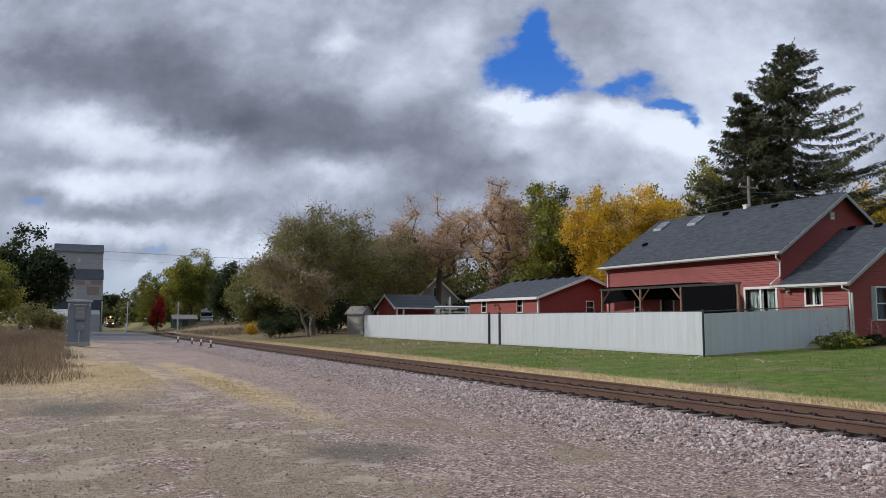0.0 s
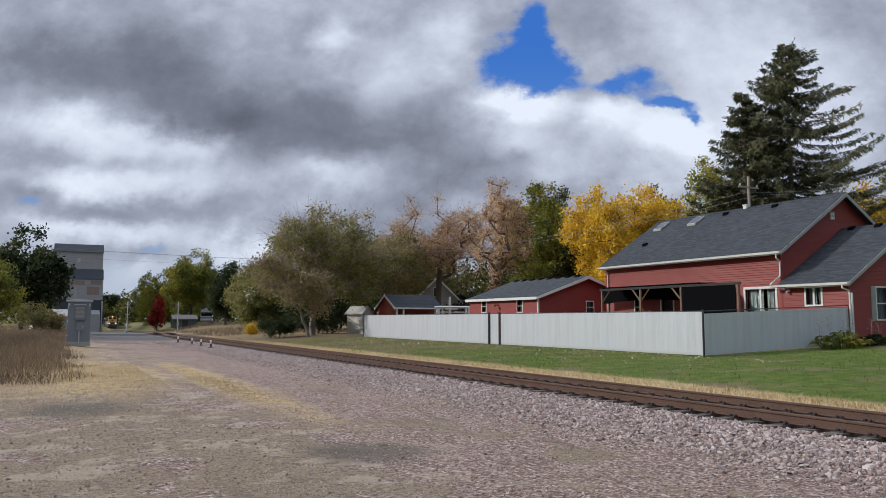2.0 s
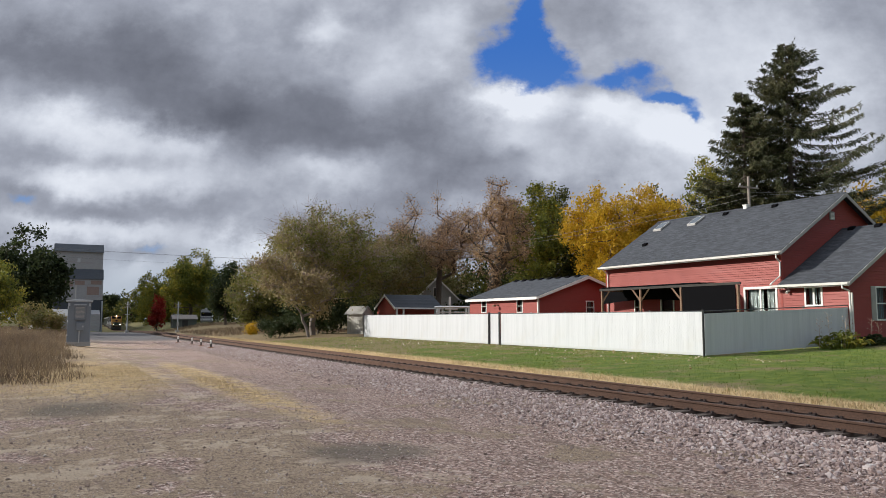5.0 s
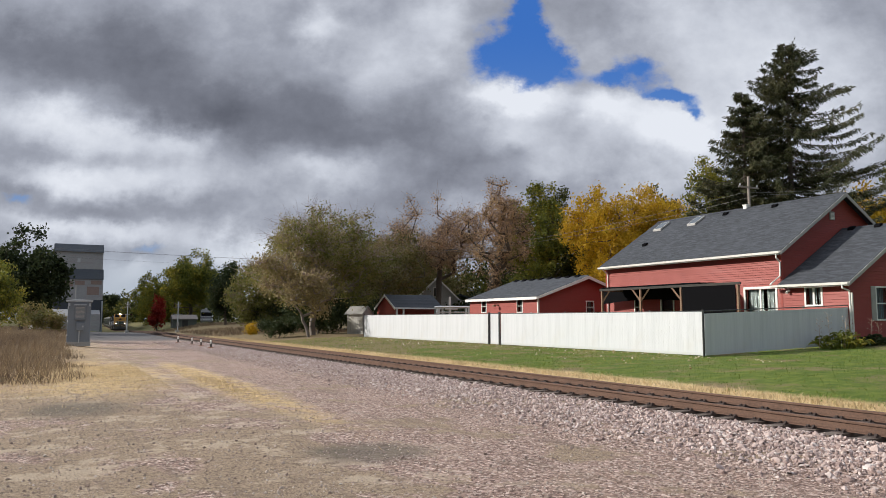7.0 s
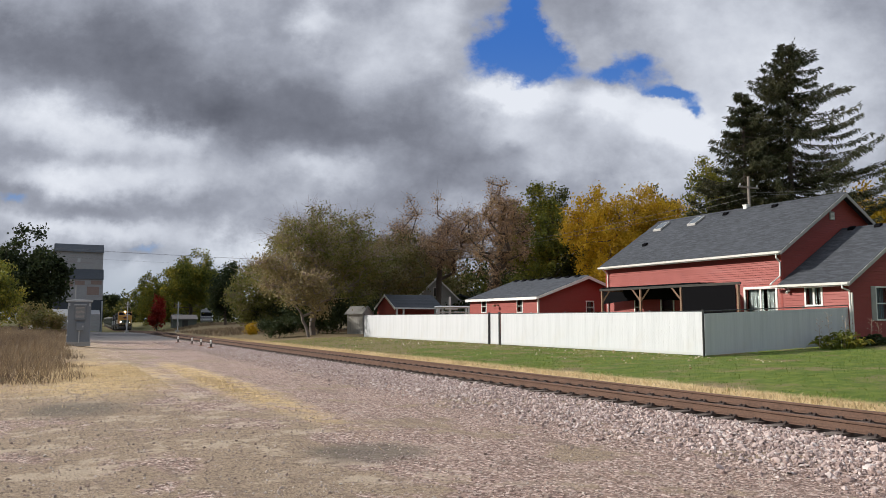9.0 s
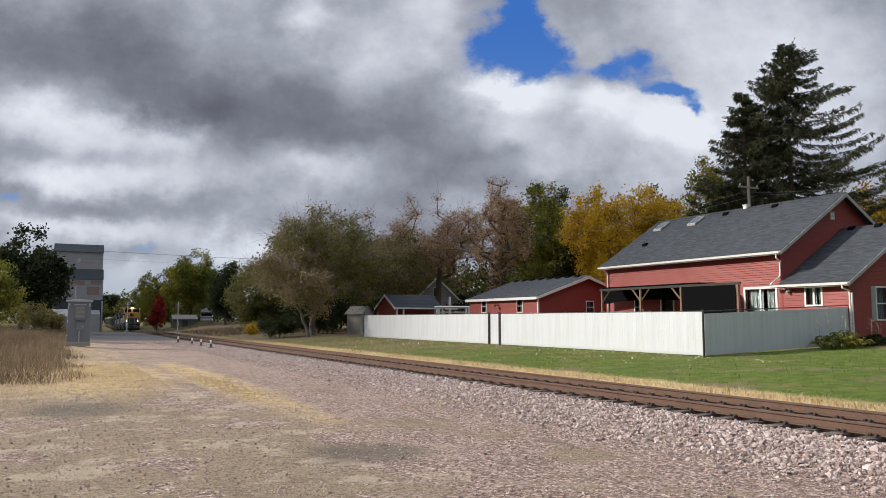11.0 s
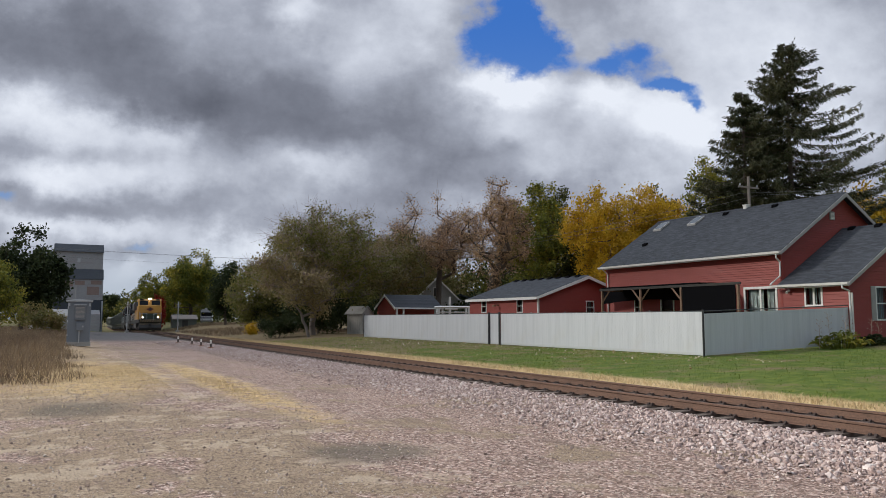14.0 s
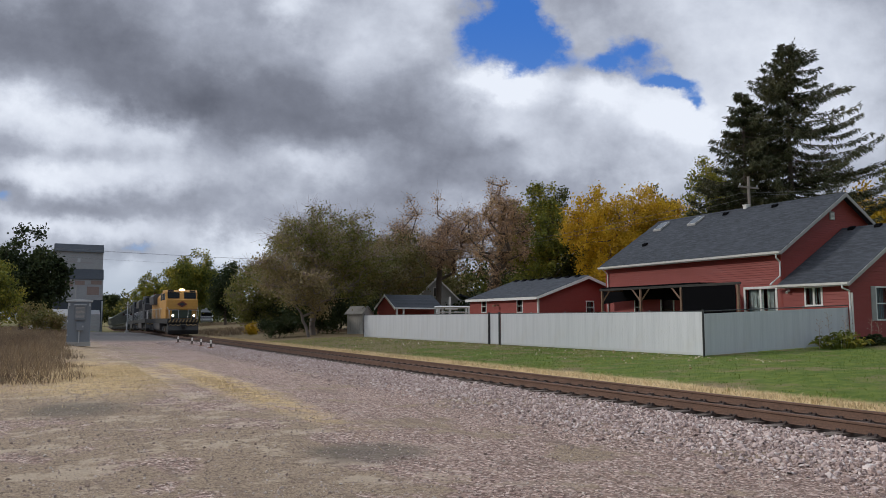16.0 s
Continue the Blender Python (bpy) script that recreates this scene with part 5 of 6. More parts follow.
def locomotive(label, body, trim, lights, name="locomotive"):
    """Wide-nose diesel engine; its front is at y = 0 and it runs towards -y; z = 0 is the rail head."""
    root = thing(name, label, "locomotive")
    part("frame", Shape().box(-1.5, 1.5, 0.5, 21.3, 1.15, 1.65), M_UNDER, root, bevel=0.03)
    part("anticlimber", Shape().box(-1.5, 1.5, 0.25, 0.55, 1.25, 1.6), M_UNDER, root, bevel=0.02)
    for i in range(9):
        part("pilot_stripe", Shape().add([(-1.4 + i * 0.32, 0.235, 1.28), (-1.27 + i * 0.32, 0.235, 1.28), (-1.12 + i * 0.32, 0.235, 1.57), (-1.25 + i * 0.32, 0.235, 1.57), (-1.4 + i * 0.32, 0.25, 1.28), (-1.27 + i * 0.32, 0.25, 1.28), (-1.12 + i * 0.32, 0.25, 1.57), (-1.25 + i * 0.32, 0.25, 1.57)], [(0, 1, 2, 3), (7, 6, 5, 4), (0, 4, 5, 1), (1, 5, 6, 2), (2, 6, 7, 3), (3, 7, 4, 0)]), M_HOSE, root)
    part("plow", Shape().prism([(0.5, 0.12), (0.2, 0.12), (0.05, 0.5), (0.35, 1.15), (0.6, 1.15)], "x", -1.45, 1.45), M_UNDER, root, bevel=0.02)
    part("coupler", Shape().box(-0.16, 0.16, -0.25, 0.5, 0.78, 1.08), M_UNDER, root, bevel=0.03)
    # nose and cab
    part("nose", Shape().prism([(1.5, 1.65), (3.2, 1.65), (3.2, 3.35), (1.7, 3.35), (1.5, 3.0)], "x", -1.28, 1.28), body, root, bevel=0.06)
    cab = part("cab", Shape().prism([(1.75, 1.65), (5.0, 1.65), (5.0, 4.35), (4.7, 4.55), (2.3, 4.55), (2.0, 4.35), (1.75, 3.35)], "x", -1.53, 1.53), body, root, bevel=0.07)
    part("nose_face", Shape().box(-1.53, 1.53, 1.38, 1.8, 2.55, 3.62), body, root, bevel=0.08)
    for x0, x1 in ((-1.36, -0.22), (0.22, 1.36)):
        part("windscreen", Shape().add([(x0, 1.80, 3.68), (x1, 1.80, 3.68), (x1, 1.98, 4.32), (x0, 1.98, 4.32), (x0, 1.72, 3.68), (x1, 1.72, 3.68), (x1, 1.90, 4.32), (x0, 1.90, 4.32)],
             [(4, 5, 6, 7), (0, 3, 2, 1), (0, 1, 5, 4), (2, 3, 7, 6), (0, 4, 7, 3), (1, 2, 6, 5)]), M_DARKGLASS, cab)
    for x in (-1.55, 1.55):
        for y in (2.4, 3.6):
            part("side_window", Shape().box(x - 0.02, x + 0.02, y, y + 0.9, 3.55, 4.2), M_DARKGLASS, cab)
    part("logo_plate", Shape().prism([(-0.52, 3.1), (0, 2.78), (0.52, 3.1), (0, 3.42)], "y", 1.33, 1.38), M_LOCORED, root, "dark red diamond plate")
    part("logo_core", Shape().prism([(-0.30, 3.1), (0, 2.92), (0.30, 3.1), (0, 3.28)], "y", 1.315, 1.33), M_LOCODARK, root)
    for x in (-1.05, 1.05):
        part("number_board", Shape().box(x - 0.28, x + 0.28, 1.98, 2.1, 4.36, 4.52), M_UNDER, root)
    part("headlight_box", Shape().box(-0.28, 0.28, 1.9, 2.3, 4.42, 4.68), body, root, bevel=0.03)
    part("front_door", Shape().box(-0.95, 0.95, 1.44, 1.505, 1.7, 2.5), M_DOORGREEN, root)
    if lights:
        for x in (-0.11, 0.11):
            part("headlight", Shape().tube([(x, 1.9, 4.55), (x, 1.86, 4.55)], 0.10, 14), M_LIGHT, root, "glowing headlight")
        for x in (-1.0, 1.0):
            part("ditch_light", Shape().tube([(x, 0.3, 1.95), (x, 0.24, 1.95)], 0.09, 14), M_LIGHT, root, "glowing ditch light")
            part("light_bracket", Shape().box(x - 0.14, x + 0.14, 0.3, 0.45, 1.6, 2.1), M_UNDER, root)
    # hood
    part("long_hood", Shape().prism([(-0.95, 1.65), (0.95, 1.65), (0.95, 4.05), (0.7, 4.35), (-0.7, 4.35), (-0.95, 4.05)], "y", 5.0, 20.6), body, root, bevel=0.04)
    part("radiator", Shape().prism([(-1.35, 3.3), (1.35, 3.3), (1.4, 4.2), (1.1, 4.5), (-1.1, 4.5), (-1.4, 4.2)], "y", 15.0, 19.6), trim, root, bevel=0.03)
    part("dynamic_brake", Shape().prism([(-1.2, 3.6), (1.2, 3.6), (1.2, 4.35), (1.0, 4.5), (-1.0, 4.5), (-1.2, 4.35)], "y", 6.5, 9.5), trim, root, bevel=0.03)
    part("exhaust", Shape().box(-0.4, 0.4, 10.6, 11.4, 4.35, 4.6), M_UNDER, root)
    for i in range(11):
        y = 5.7 + i * 1.3
        for x in (-0.965, 0.965):
            part("hood_door", Shape().box(x - 0.015, x + 0.015, y, y + 1.15, 1.8, 3.4), body, root)
    for i in range(3):
        y = 7.0 + i * 0.75
        for x in (-1.21, 1.21):
            part("grille", Shape().box(x - 0.015, x + 0.015, y, y + 0.65, 3.7, 4.25), M_UNDER, root)
    part("fuel_tank", Shape().prism([(-1.4, 0.5), (-1.0, 0.25), (1.0, 0.25), (1.4, 0.5), (1.45, 1.15), (-1.45, 1.15)], "y", 7.6, 13.6), M_LOCOGREY, root, bevel=0.04)
    # railings, steps and hoses
    for x in (-1.42, 1.42):
        part("handrail", Shape().tube([(x, 0.55, 2.65), (x, 1.3, 2.75)], 0.025, 6).tube([(x, 5.1, 2.7), (x, 21.0, 2.7), (x, 21.1, 1.65)], 0.025, 6), M_PALESTEEL, root)
        for i in range(12):
            y = 5.3 + i * 1.4
            part("stanchion", Shape().tube([(x, y, 1.65), (x, y, 2.7)], 0.02, 5), M_PALESTEEL, root)
        st = part("step_well", Shape().box(min(x, x * 0.75), max(x, x * 0.75), 0.5, 1.2, 0.3, 1.5), M_UNDER, root)
        for i in range(4):
            part("step", Shape().box(min(x * 1.02, x * 0.74), max(x * 1.02, x * 0.74), 0.44, 0.56, 0.35 + i * 0.3, 0.39 + i * 0.3), M_PALESTEEL, st)
        part("grab_iron", Shape().tube([(x, 0.45, 0.5), (x, 0.4, 2.4), (x, 0.6, 2.6)], 0.022, 6), M_PALESTEEL, root)
    for x in (-1.3, -0.45, 0.45, 1.3):
        part("front_rail", Shape().tube([(x, 0.42, 1.6), (x, 0.42, 2.5)], 0.025, 6), M_PALESTEEL, root)
    part("front_rail", Shape().tube([(-1.3, 0.42, 2.5), (-0.45, 0.42, 2.5)], 0.025, 6).tube([(0.45, 0.42, 2.5), (1.3, 0.42, 2.5)], 0.025, 6), M_PALESTEEL, root)
    for s in (-1, 1):
        hose = [(s * (0.25 + 0.16 * i), 0.16 + 0.02 * i, 1.15 - 0.22 * abs(math.sin(i * 1.1))) for i in range(8)]
        part("air_hose", Shape().tube(hose, 0.035, 6), M_HOSE, root)
    bogie(root, 4.2, 3)
    bogie(root, 17.4, 3)
    return root


def hopper_car(label="covered grey hopper wagon with ribbed sides"):
    root = thing("hopper_wagon", label, "wagon", group="train wagons")
    part("body", Shape().prism([(0.6, 1.4), (15.2, 1.4), (15.6, 2.2), (15.6, 3.9), (0.2, 3.9), (0.2, 2.2)], "x", -1.5, 1.5), M_HOPPER, root, bevel=0.03)
    part("roof", Shape().prism([(-1.55, 3.9), (1.55, 3.9), (1.0, 4.35), (-1.0, 4.35)], "y", 0.2, 15.6), M_HOPPER, root)
    part("roof_walk", Shape().box(-0.35, 0.35, 0.3, 15.5, 4.42, 4.47), M_LOCOGREY, root)
    for i in range(15):
        for x in (-1.53, 1.53):
            part("rib", Shape().box(x - 0.04, x + 0.04, 0.6 + i * 1.02, 0.72 + i * 1.02, 1.5, 3.9), M_HOPPER, root)
    for i in range(3):
        y = 3.6 + i * 4.3
        part("hopper_chute", Shape().prism([(y - 1.8, 1.4), (y + 1.8, 1.4), (y + 0.4, 0.45), (y - 0.4, 0.45)], "x", -1.1, 1.1), M_HOPPER, root)
    part("sill", Shape().box(-0.2, 0.2, -0.4, 16.2, 0.95, 1.2), M_UNDER, root)
    bogie(root, 2.0, 2, 1.78)
    bogie(root, 13.8, 2, 1.78)
    return root


def rail_pose(y, length):
    """Where a vehicle stands whose front is at y: its two ends lie on the track."""
    a, c = float(track_x(y)), float(track_x(y + length))
    ang = -math.degrees(math.atan2(c - a, length))
    fa, fc = float(track_fall(y)), float(track_fall(y + length))
    return pose(a, y, RAIL_TOP - fa, -math.degrees(math.atan2(fc - fa, length)), 0, ang)


def front_at(t):
    return 346.0 - 16.75 * t


# ---- build the place ----
clouds = cloud_layer()
ground()
railway()
M_BALLAST = stone_material("ballast_stone", [(0.0, (0.22, 0.152, 0.136)), (0.4, (0.42, 0.32, 0.29)), (0.8, (0.56, 0.45, 0.415)), (1.0, (0.74, 0.65, 0.61))])
stones("ballast", "pale broken ballast stones along the track", 70000, ballast_area, 0.0235, M_BALLAST, 3)
M_PEBBLE = stone_material("lot_gravel", [(0.0, (0.24, 0.17, 0.14)), (0.5, (0.40, 0.31, 0.265)), (1.0, (0.64, 0.55, 0.48))])
stones("gravel", "loose pinkish gravel on the lot", 20000, lot_area, 0.0105, M_PEBBLE, 4)
fence()
farmhouse()
porch()
garage()
red_shed()
arbor()
outhouse()
far_house()
signal_cabinet()
grain_elevator()
white_shed(23.2, 148.0, 4.2, 3.0, 2.4, 0, "low grey-green shed on the far verge", M_OLIVESHED, M_POLE)
white_shed(1.0, 112.0, 5.0, 4.0, 2.8, 10, "pale metal shed behind the weeds", M_GREYTRIM)
crossing_signal(10.4, 115.2, False)
crossing_signal(17.2, 115.0, True)
first = switch_marker()
first.matrix_world = pose(9.1, 60.4, float(ground_z(9.1, 60.4)))
for mx, my in ((9.38, 55.9), (9.34, 52.2), (9.32, 48.8)):
    copy_thing(first, pose(mx, my, float(ground_z(mx, my)), 0, 0, mx * 400))
motorhome()
power_pole(47.7, 39.7, 11.9)
power_pole(39.5, 92.0, 11.0)
power_pole(75.0, 16.0, 14.0)
for dx in (-0.95, 0.95):
    wire((47.7 + dx, 39.7, 11.35), (39.5 + dx, 92.0, 10.4), 1.2)
    wire((47.7 + dx, 39.7, 11.35), (75.0 + dx, 16.0, 13.4), 0.6)
power_pole(-14.0, 121.0, 13.2)
power_pole(52.0, 114.0, 11.6)
for dx, dz in ((-0.95, 0.0), (0.0, 0.05), (0.95, 0.0), (0.1, 1.2)):
    wire((-14.0 + dx, 121.0, 12.5 - dz), (52.0 + dx, 114.0, 10.95 - dz), 0.5, 0.009)

# ---- trees ----
BARK = plain("bark", (0.075, 0.058, 0.045), (0.15, 0.12, 0.095), 0.9, 5, 0, 0.015, stretch=(3, 3, 0.5))
BARK_GREY = plain("grey_bark", (0.13, 0.11, 0.095), (0.24, 0.205, 0.18), 0.9, 5, 0, 0.015, stretch=(3, 3, 0.5))
TWIG = plain("pale_twigs", (0.24, 0.17, 0.135), (0.36, 0.27, 0.22), 0.9, 5)
L_OLIVE = leaf_material("olive_leaves", [(0.0, (0.11, 0.115, 0.036)), (0.45, (0.20, 0.18, 0.060)), (0.8, (0.30, 0.225, 0.10)), (1.0, (0.32, 0.205, 0.12))])
L_OLIVETAN = leaf_material("olive_tan_leaves", [(0.0, (0.085, 0.10, 0.025)), (0.45, (0.19, 0.19, 0.05)), (0.8, (0.30, 0.25, 0.085)), (1.0, (0.38, 0.28, 0.14))])
L_TAN = leaf_material("tan_leaves", [(0.0, (0.15, 0.13, 0.055)), (0.45, (0.26, 0.21, 0.095)), (0.8, (0.36, 0.28, 0.14)), (1.0, (0.42, 0.33, 0.20))])
L_PINK = leaf_material("faded_brown_leaves", [(0.0, (0.30, 0.19, 0.115)), (0.5, (0.47, 0.31, 0.185)), (0.85, (0.56, 0.39, 0.20)), (1.0, (0.40, 0.32, 0.10))])
L_GREEN = leaf_material("green_leaves", [(0.0, (0.030, 0.042, 0.014)), (0.5, (0.075, 0.085, 0.022)), (0.85, (0.20, 0.18, 0.035)), (1.0, (0.34, 0.27, 0.05))])
L_GOLD = leaf_material("golden_leaves", [(0.0, (0.30, 0.19, 0.02)), (0.4, (0.52, 0.33, 0.022)), (0.8, (0.68, 0.46, 0.03)), (1.0, (0.62, 0.30, 0.03))])
L_YELLOWGREEN = leaf_material("yellow_green_leaves", [(0.0, (0.075, 0.10, 0.022)), (0.5, (0.19, 0.20, 0.034)), (0.8, (0.38, 0.32, 0.045)), (1.0, (0.52, 0.37, 0.045))])
L_DARK = leaf_material("dark_leaves", [(0.0, (0.018, 0.030, 0.012)), (0.6, (0.045, 0.062, 0.022)), (1.0, (0.09, 0.10, 0.035))])
L_RED = leaf_material("red_leaves", [(0.0, (0.16, 0.015, 0.012)), (0.6, (0.32, 0.03, 0.02)), (1.0, (0.40, 0.08, 0.03))])
L_NEEDLE = leaf_material("needles", [(0.0, (0.026, 0.034, 0.015)), (0.6, (0.075, 0.080, 0.036)), (1.0, (0.17, 0.15, 0.075))], 0.14)

# row of trees behind the fence and the house
broadleaf(11, 22.6, 69.2, 13.0, 16.0, 0.9, L_OLIVETAN, BARK_GREY, "wide half-bare tree with olive and tan leaves", 250, 100, 0.13, 0.62, 0.30, tw=6, twig_bark=TWIG, lean=(0.2, 0.4), trunk_top=2.6)
broadleaf(12, 31.5, 81.0, 14.4, 13.5, 2.0, L_OLIVE, BARK_GREY, "large tree with thin olive autumn leaves", 210, 90, 0.15, 0.68, 0.34, tw=5, twig_bark=TWIG, trunk_top=3.4)
broadleaf(13, 38.0, 84.5, 13.2, 10.5, 2.0, L_OLIVE, BARK_GREY, "tree with fading olive leaves behind the shed", 150, 80, 0.17, 0.65, 0.3, tw=3, twig_bark=TWIG)
broadleaf(55, 20.4, 63.6, 8.4, 10.0, 0.8, L_TAN, BARK_GREY, "slender leaning tree with tan and olive leaves hanging low", 84, 80, 0.14, 0.55, 0.13, tw=7, twig_bark=TWIG, lean=(-1.6, 0.8), trunk_top=2.2, lobes=6)
for hx, hy, hh in ((28.0, 95.0, 4.5), (31.0, 96.0, 5.5), (38.5, 98.0, 5.0), (54.0, 92.0, 6.0)):
    broadleaf(int(hx * 10), hx, hy, hh, 11.0, 0.0, L_DARK, BARK, "dark hedge shrub under the trees", 80, 80, 0.22, 0.6, 0.1, name="shrub")
broadleaf(14, 24.9, 74.5, 4.8, 8.5, 0.1, L_DARK, BARK, "dense dark green understorey shrub", 110, 90, 0.15, 0.5, 0.12, name="shrub")
broadleaf(56, 18.6, 66.5, 1.9, 4.0, 0.05, L_DARK, BARK, "low dark evergreen shrub under the tree", 60, 80, 0.09, 0.3, 0.06, name="shrub")
broadleaf(57, 30.5, 76.0, 4.2, 7.0, 0.1, L_DARK, BARK, "dark bush between the sheds", 90, 90, 0.15, 0.5, 0.1, name="shrub")
broadleaf(15, 33.0, 90.0, 8.0, 12.0, 0.2, L_DARK, BARK, "dense dark shrub under the trees", 110, 90, 0.19, 0.6, 0.12, name="shrub")
broadleaf(16, 19.1, 78.8, 1.35, 1.2, 0.05, L_GOLD, BARK, "small yellow shrub at the verge", 16, 60, 0.10, 0.26, 0.04, name="shrub")
broadleaf(17, 44.0, 84.5, 17.8, 16.0, 6.8, L_PINK, BARK, "half-bare spreading tree with faded pinkish leaves", 190, 66, 0.14, 0.66, 0.42, tw=8, twig_bark=TWIG, trunk_top=4.5)
broadleaf(18, 47.4, 77.1, 19.4, 10.5, 4.0, L_PINK, BARK, "tall half-bare tree with rusty brown leaves", 150, 70, 0.15, 0.6, 0.60, tw=8, twig_bark=TWIG, trunk_top=6.5)
broadleaf(19, 60.0, 86.0, 21.6, 10.0, 3.0, L_YELLOWGREEN, BARK, "tall green tree turning yellow at the top", 210, 85, 0.22, 0.6, 0.4)
broadleaf(20, 65.8, 86.5, 22.6, 9.6, 3.0, L_GREEN, BARK, "tall dark green tree with yellow tips", 190, 85, 0.22, 0.6, 0.4)
broadleaf(21, 54.9, 64.9, 16.9, 11.5, 2.5, L_GOLD, BARK, "golden maple in full autumn colour", 300, 95, 0.17, 0.62, 0.35)
broadleaf(22, 61.3, 66.2, 16.9, 14.0, 2.5, L_GOLD, BARK, "golden orange maple behind the house", 320, 90, 0.17, 0.7, 0.35)
broadleaf(23, 84.0, 85.5, 24.2, 6.0, 5.0, L_GREEN, BARK, "distant green tree behind the maples", 90, 70, 0.26, 0.6, 0.35)
broadleaf(24, 59.9, 55.2, 18.2, 6.6, 3.0, L_YELLOWGREEN, BARK, "slim yellow-green tree beside the spruce", 170, 85, 0.17, 0.5, 0.3)
broadleaf(25, 72.9, 45.0, 15.8, 8.5, 3.0, L_GOLD, BARK, "golden tree beyond the house roof", 120, 80, 0.2, 0.55, 0.35)
broadleaf(26, 78.0, 47.0, 18.5, 6.0, 4.0, L_GREEN, BARK, "green tree behind the golden tree", 100, 70, 0.24, 0.6, 0.35)
broadleaf(27, 52.0, 100.0, 12.0, 14.0, 0.5, L_OLIVE, BARK, "olive tree filling the row behind", 120, 80, 0.26, 0.8, 0.3)
broadleaf(28, 42.0, 98.0, 11.0, 14.0, 0.5, L_OLIVE, BARK, "olive tree behind the sheds", 120, 80, 0.26, 0.8, 0.3)
spruce(31, 59.9, 45.2, 26.7, 18.0, 2.0, "tall old spruce with sagging dark boughs", L_NEEDLE, BARK, 42, (1.15, 0.9))
spruce(32, 55.2, 46.3, 21.6, 12.5, 2.0, "slimmer spruce beside the tall one", L_NEEDLE, BARK, 30)
# far side of the crossing and the verge
broadleaf(41, -2.4, 100.0, 12.8, 11.0, 0.6, L_DARK, BARK, "dark green tree beside the elevator", 230, 120, 0.24, 0.6, 0.3)
broadleaf(42, -3.4, 66.0, 6.3, 5.6, -0.8, L_YELLOWGREEN, BARK, "green and yellow bush in the weeds", 100, 90, 0.12, 0.4, 0.1, name="shrub")
broadleaf(43, -0.2, 84.0, 3.4, 4.4, 0.1, L_OLIVE, BARK, "olive shrub behind the weeds", 60, 80, 0.13, 0.4, 0.1, name="shrub")
broadleaf(44, 42.0, 590.0, 25.0, 17.0, 0.5, L_DARK, BARK, "dark tree far along the line", 80, 70, 0.9, 1.6, 0.5)
broadleaf(45, 32.5, 256.0, 17.5, 18.5, -3.0, L_YELLOWGREEN, BARK, "yellow-green tree beyond the crossing", 230, 80, 0.3, 0.7, 0.3)
broadleaf(46, 27.0, 164.0, 16.9, 14.5, 0.2, L_YELLOWGREEN, BARK, "large green maple turning yellow beyond the crossing", 200, 90, 0.28, 0.75, 0.4)
broadleaf(47, 18.9, 152.0, 7.2, 3.8, 0.3, L_RED, BARK, "small bright red maple beyond the crossing", 34, 90, 0.2, 0.5, 0.15, lobes=2)
broadleaf(48, 26.5, 127.3, 11.0, 6.2, 0.2, L_DARK, BARK, "dark leafy tree beside the verge", 120, 80, 0.24, 0.6, 0.25)
broadleaf(49, 38.0, 135.0, 11.0, 14.0, 0.2, L_OLIVE, BARK, "olive tree behind the verge", 110, 80, 0.3, 0.8, 0.3)
broadleaf(50, 24.0, 94.0, 10.2, 10.5, 0.1, L_OLIVETAN, BARK_GREY, "tan and olive shrubby tree on the verge", 150, 85, 0.17, 0.55, 0.2, tw=4, twig_bark=TWIG)
broadleaf(51, 3.0, 250.0, 11.0, 22.0, 0.2, L_DARK, BARK, "far dark hedge trees", 110, 70, 0.45, 1.0, 0.3)
broadleaf(52, 40.0, 260.0, 15.0, 30.0, 0.2, L_YELLOWGREEN, BARK, "far autumn trees beyond the crossing", 130, 70, 0.5, 1.2, 0.3)
broadleaf(53, 60.0, 190.0, 16.0, 40.0, 0.2, L_GREEN, BARK, "far green trees behind the town", 150, 70, 0.5, 1.3, 0.3)
broadleaf(54, 95.0, 140.0, 18.0, 40.0, 0.2, L_GREEN, BARK, "far green trees behind the gardens", 150, 70, 0.5, 1.3, 0.3)

far_woods(71, [(-50, 300, 52, 9), (100, 300, 62, 12), (160, 200, 60, 15), (190, 90, 70, 15), (110, 330, 60, 12), (52, 400, 19, 14), (-70, 260, 50, 9), (18, 430, 26, 10)], 460, L_GREEN, "belt of distant autumn woods")
leafy_plant(72, 31.2, 21.3, 3.4, 0.75, L_YELLOWGREEN, "sprawling leafy green plant against the fence")
leafy_plant(73, 33.6, 21.4, 2.2, 0.45, L_DARK, "low dark green plant at the house corner")
G_DRYSTALK = plain("dry_stalk", (0.34, 0.25, 0.19), (0.46, 0.36, 0.28), 0.8, 10)
for i, (sx, sh) in enumerate(((29.9, 1.3), (30.5, 1.6), (31.4, 1.4), (32.1, 1.1), (33.4, 1.2), (33.9, 1.0))):
    dry_stalk(sx, 21.5 - 0.1 * (i % 3), sh, G_DRYSTALK, (-1) ** i * 0.7)


# ---- grass and weeds ----
def lawn_area(rng, k):
    y = rng.uniform(4, 60, k) ** 1.0
    x = track_x(y) + 3.0 + rng.random(k) * np.where(y < 22, 22, 8.4)
    return np.stack([x, y], -1), 0.6 + 0.5 * rng.random(k)


def verge_area(rng, k):
    y = 3 + 75 * rng.random(k)
    x = track_x(y) + rng.normal(2.75, 0.35, k)
    return np.stack([x, y], -1), np.ones(k)


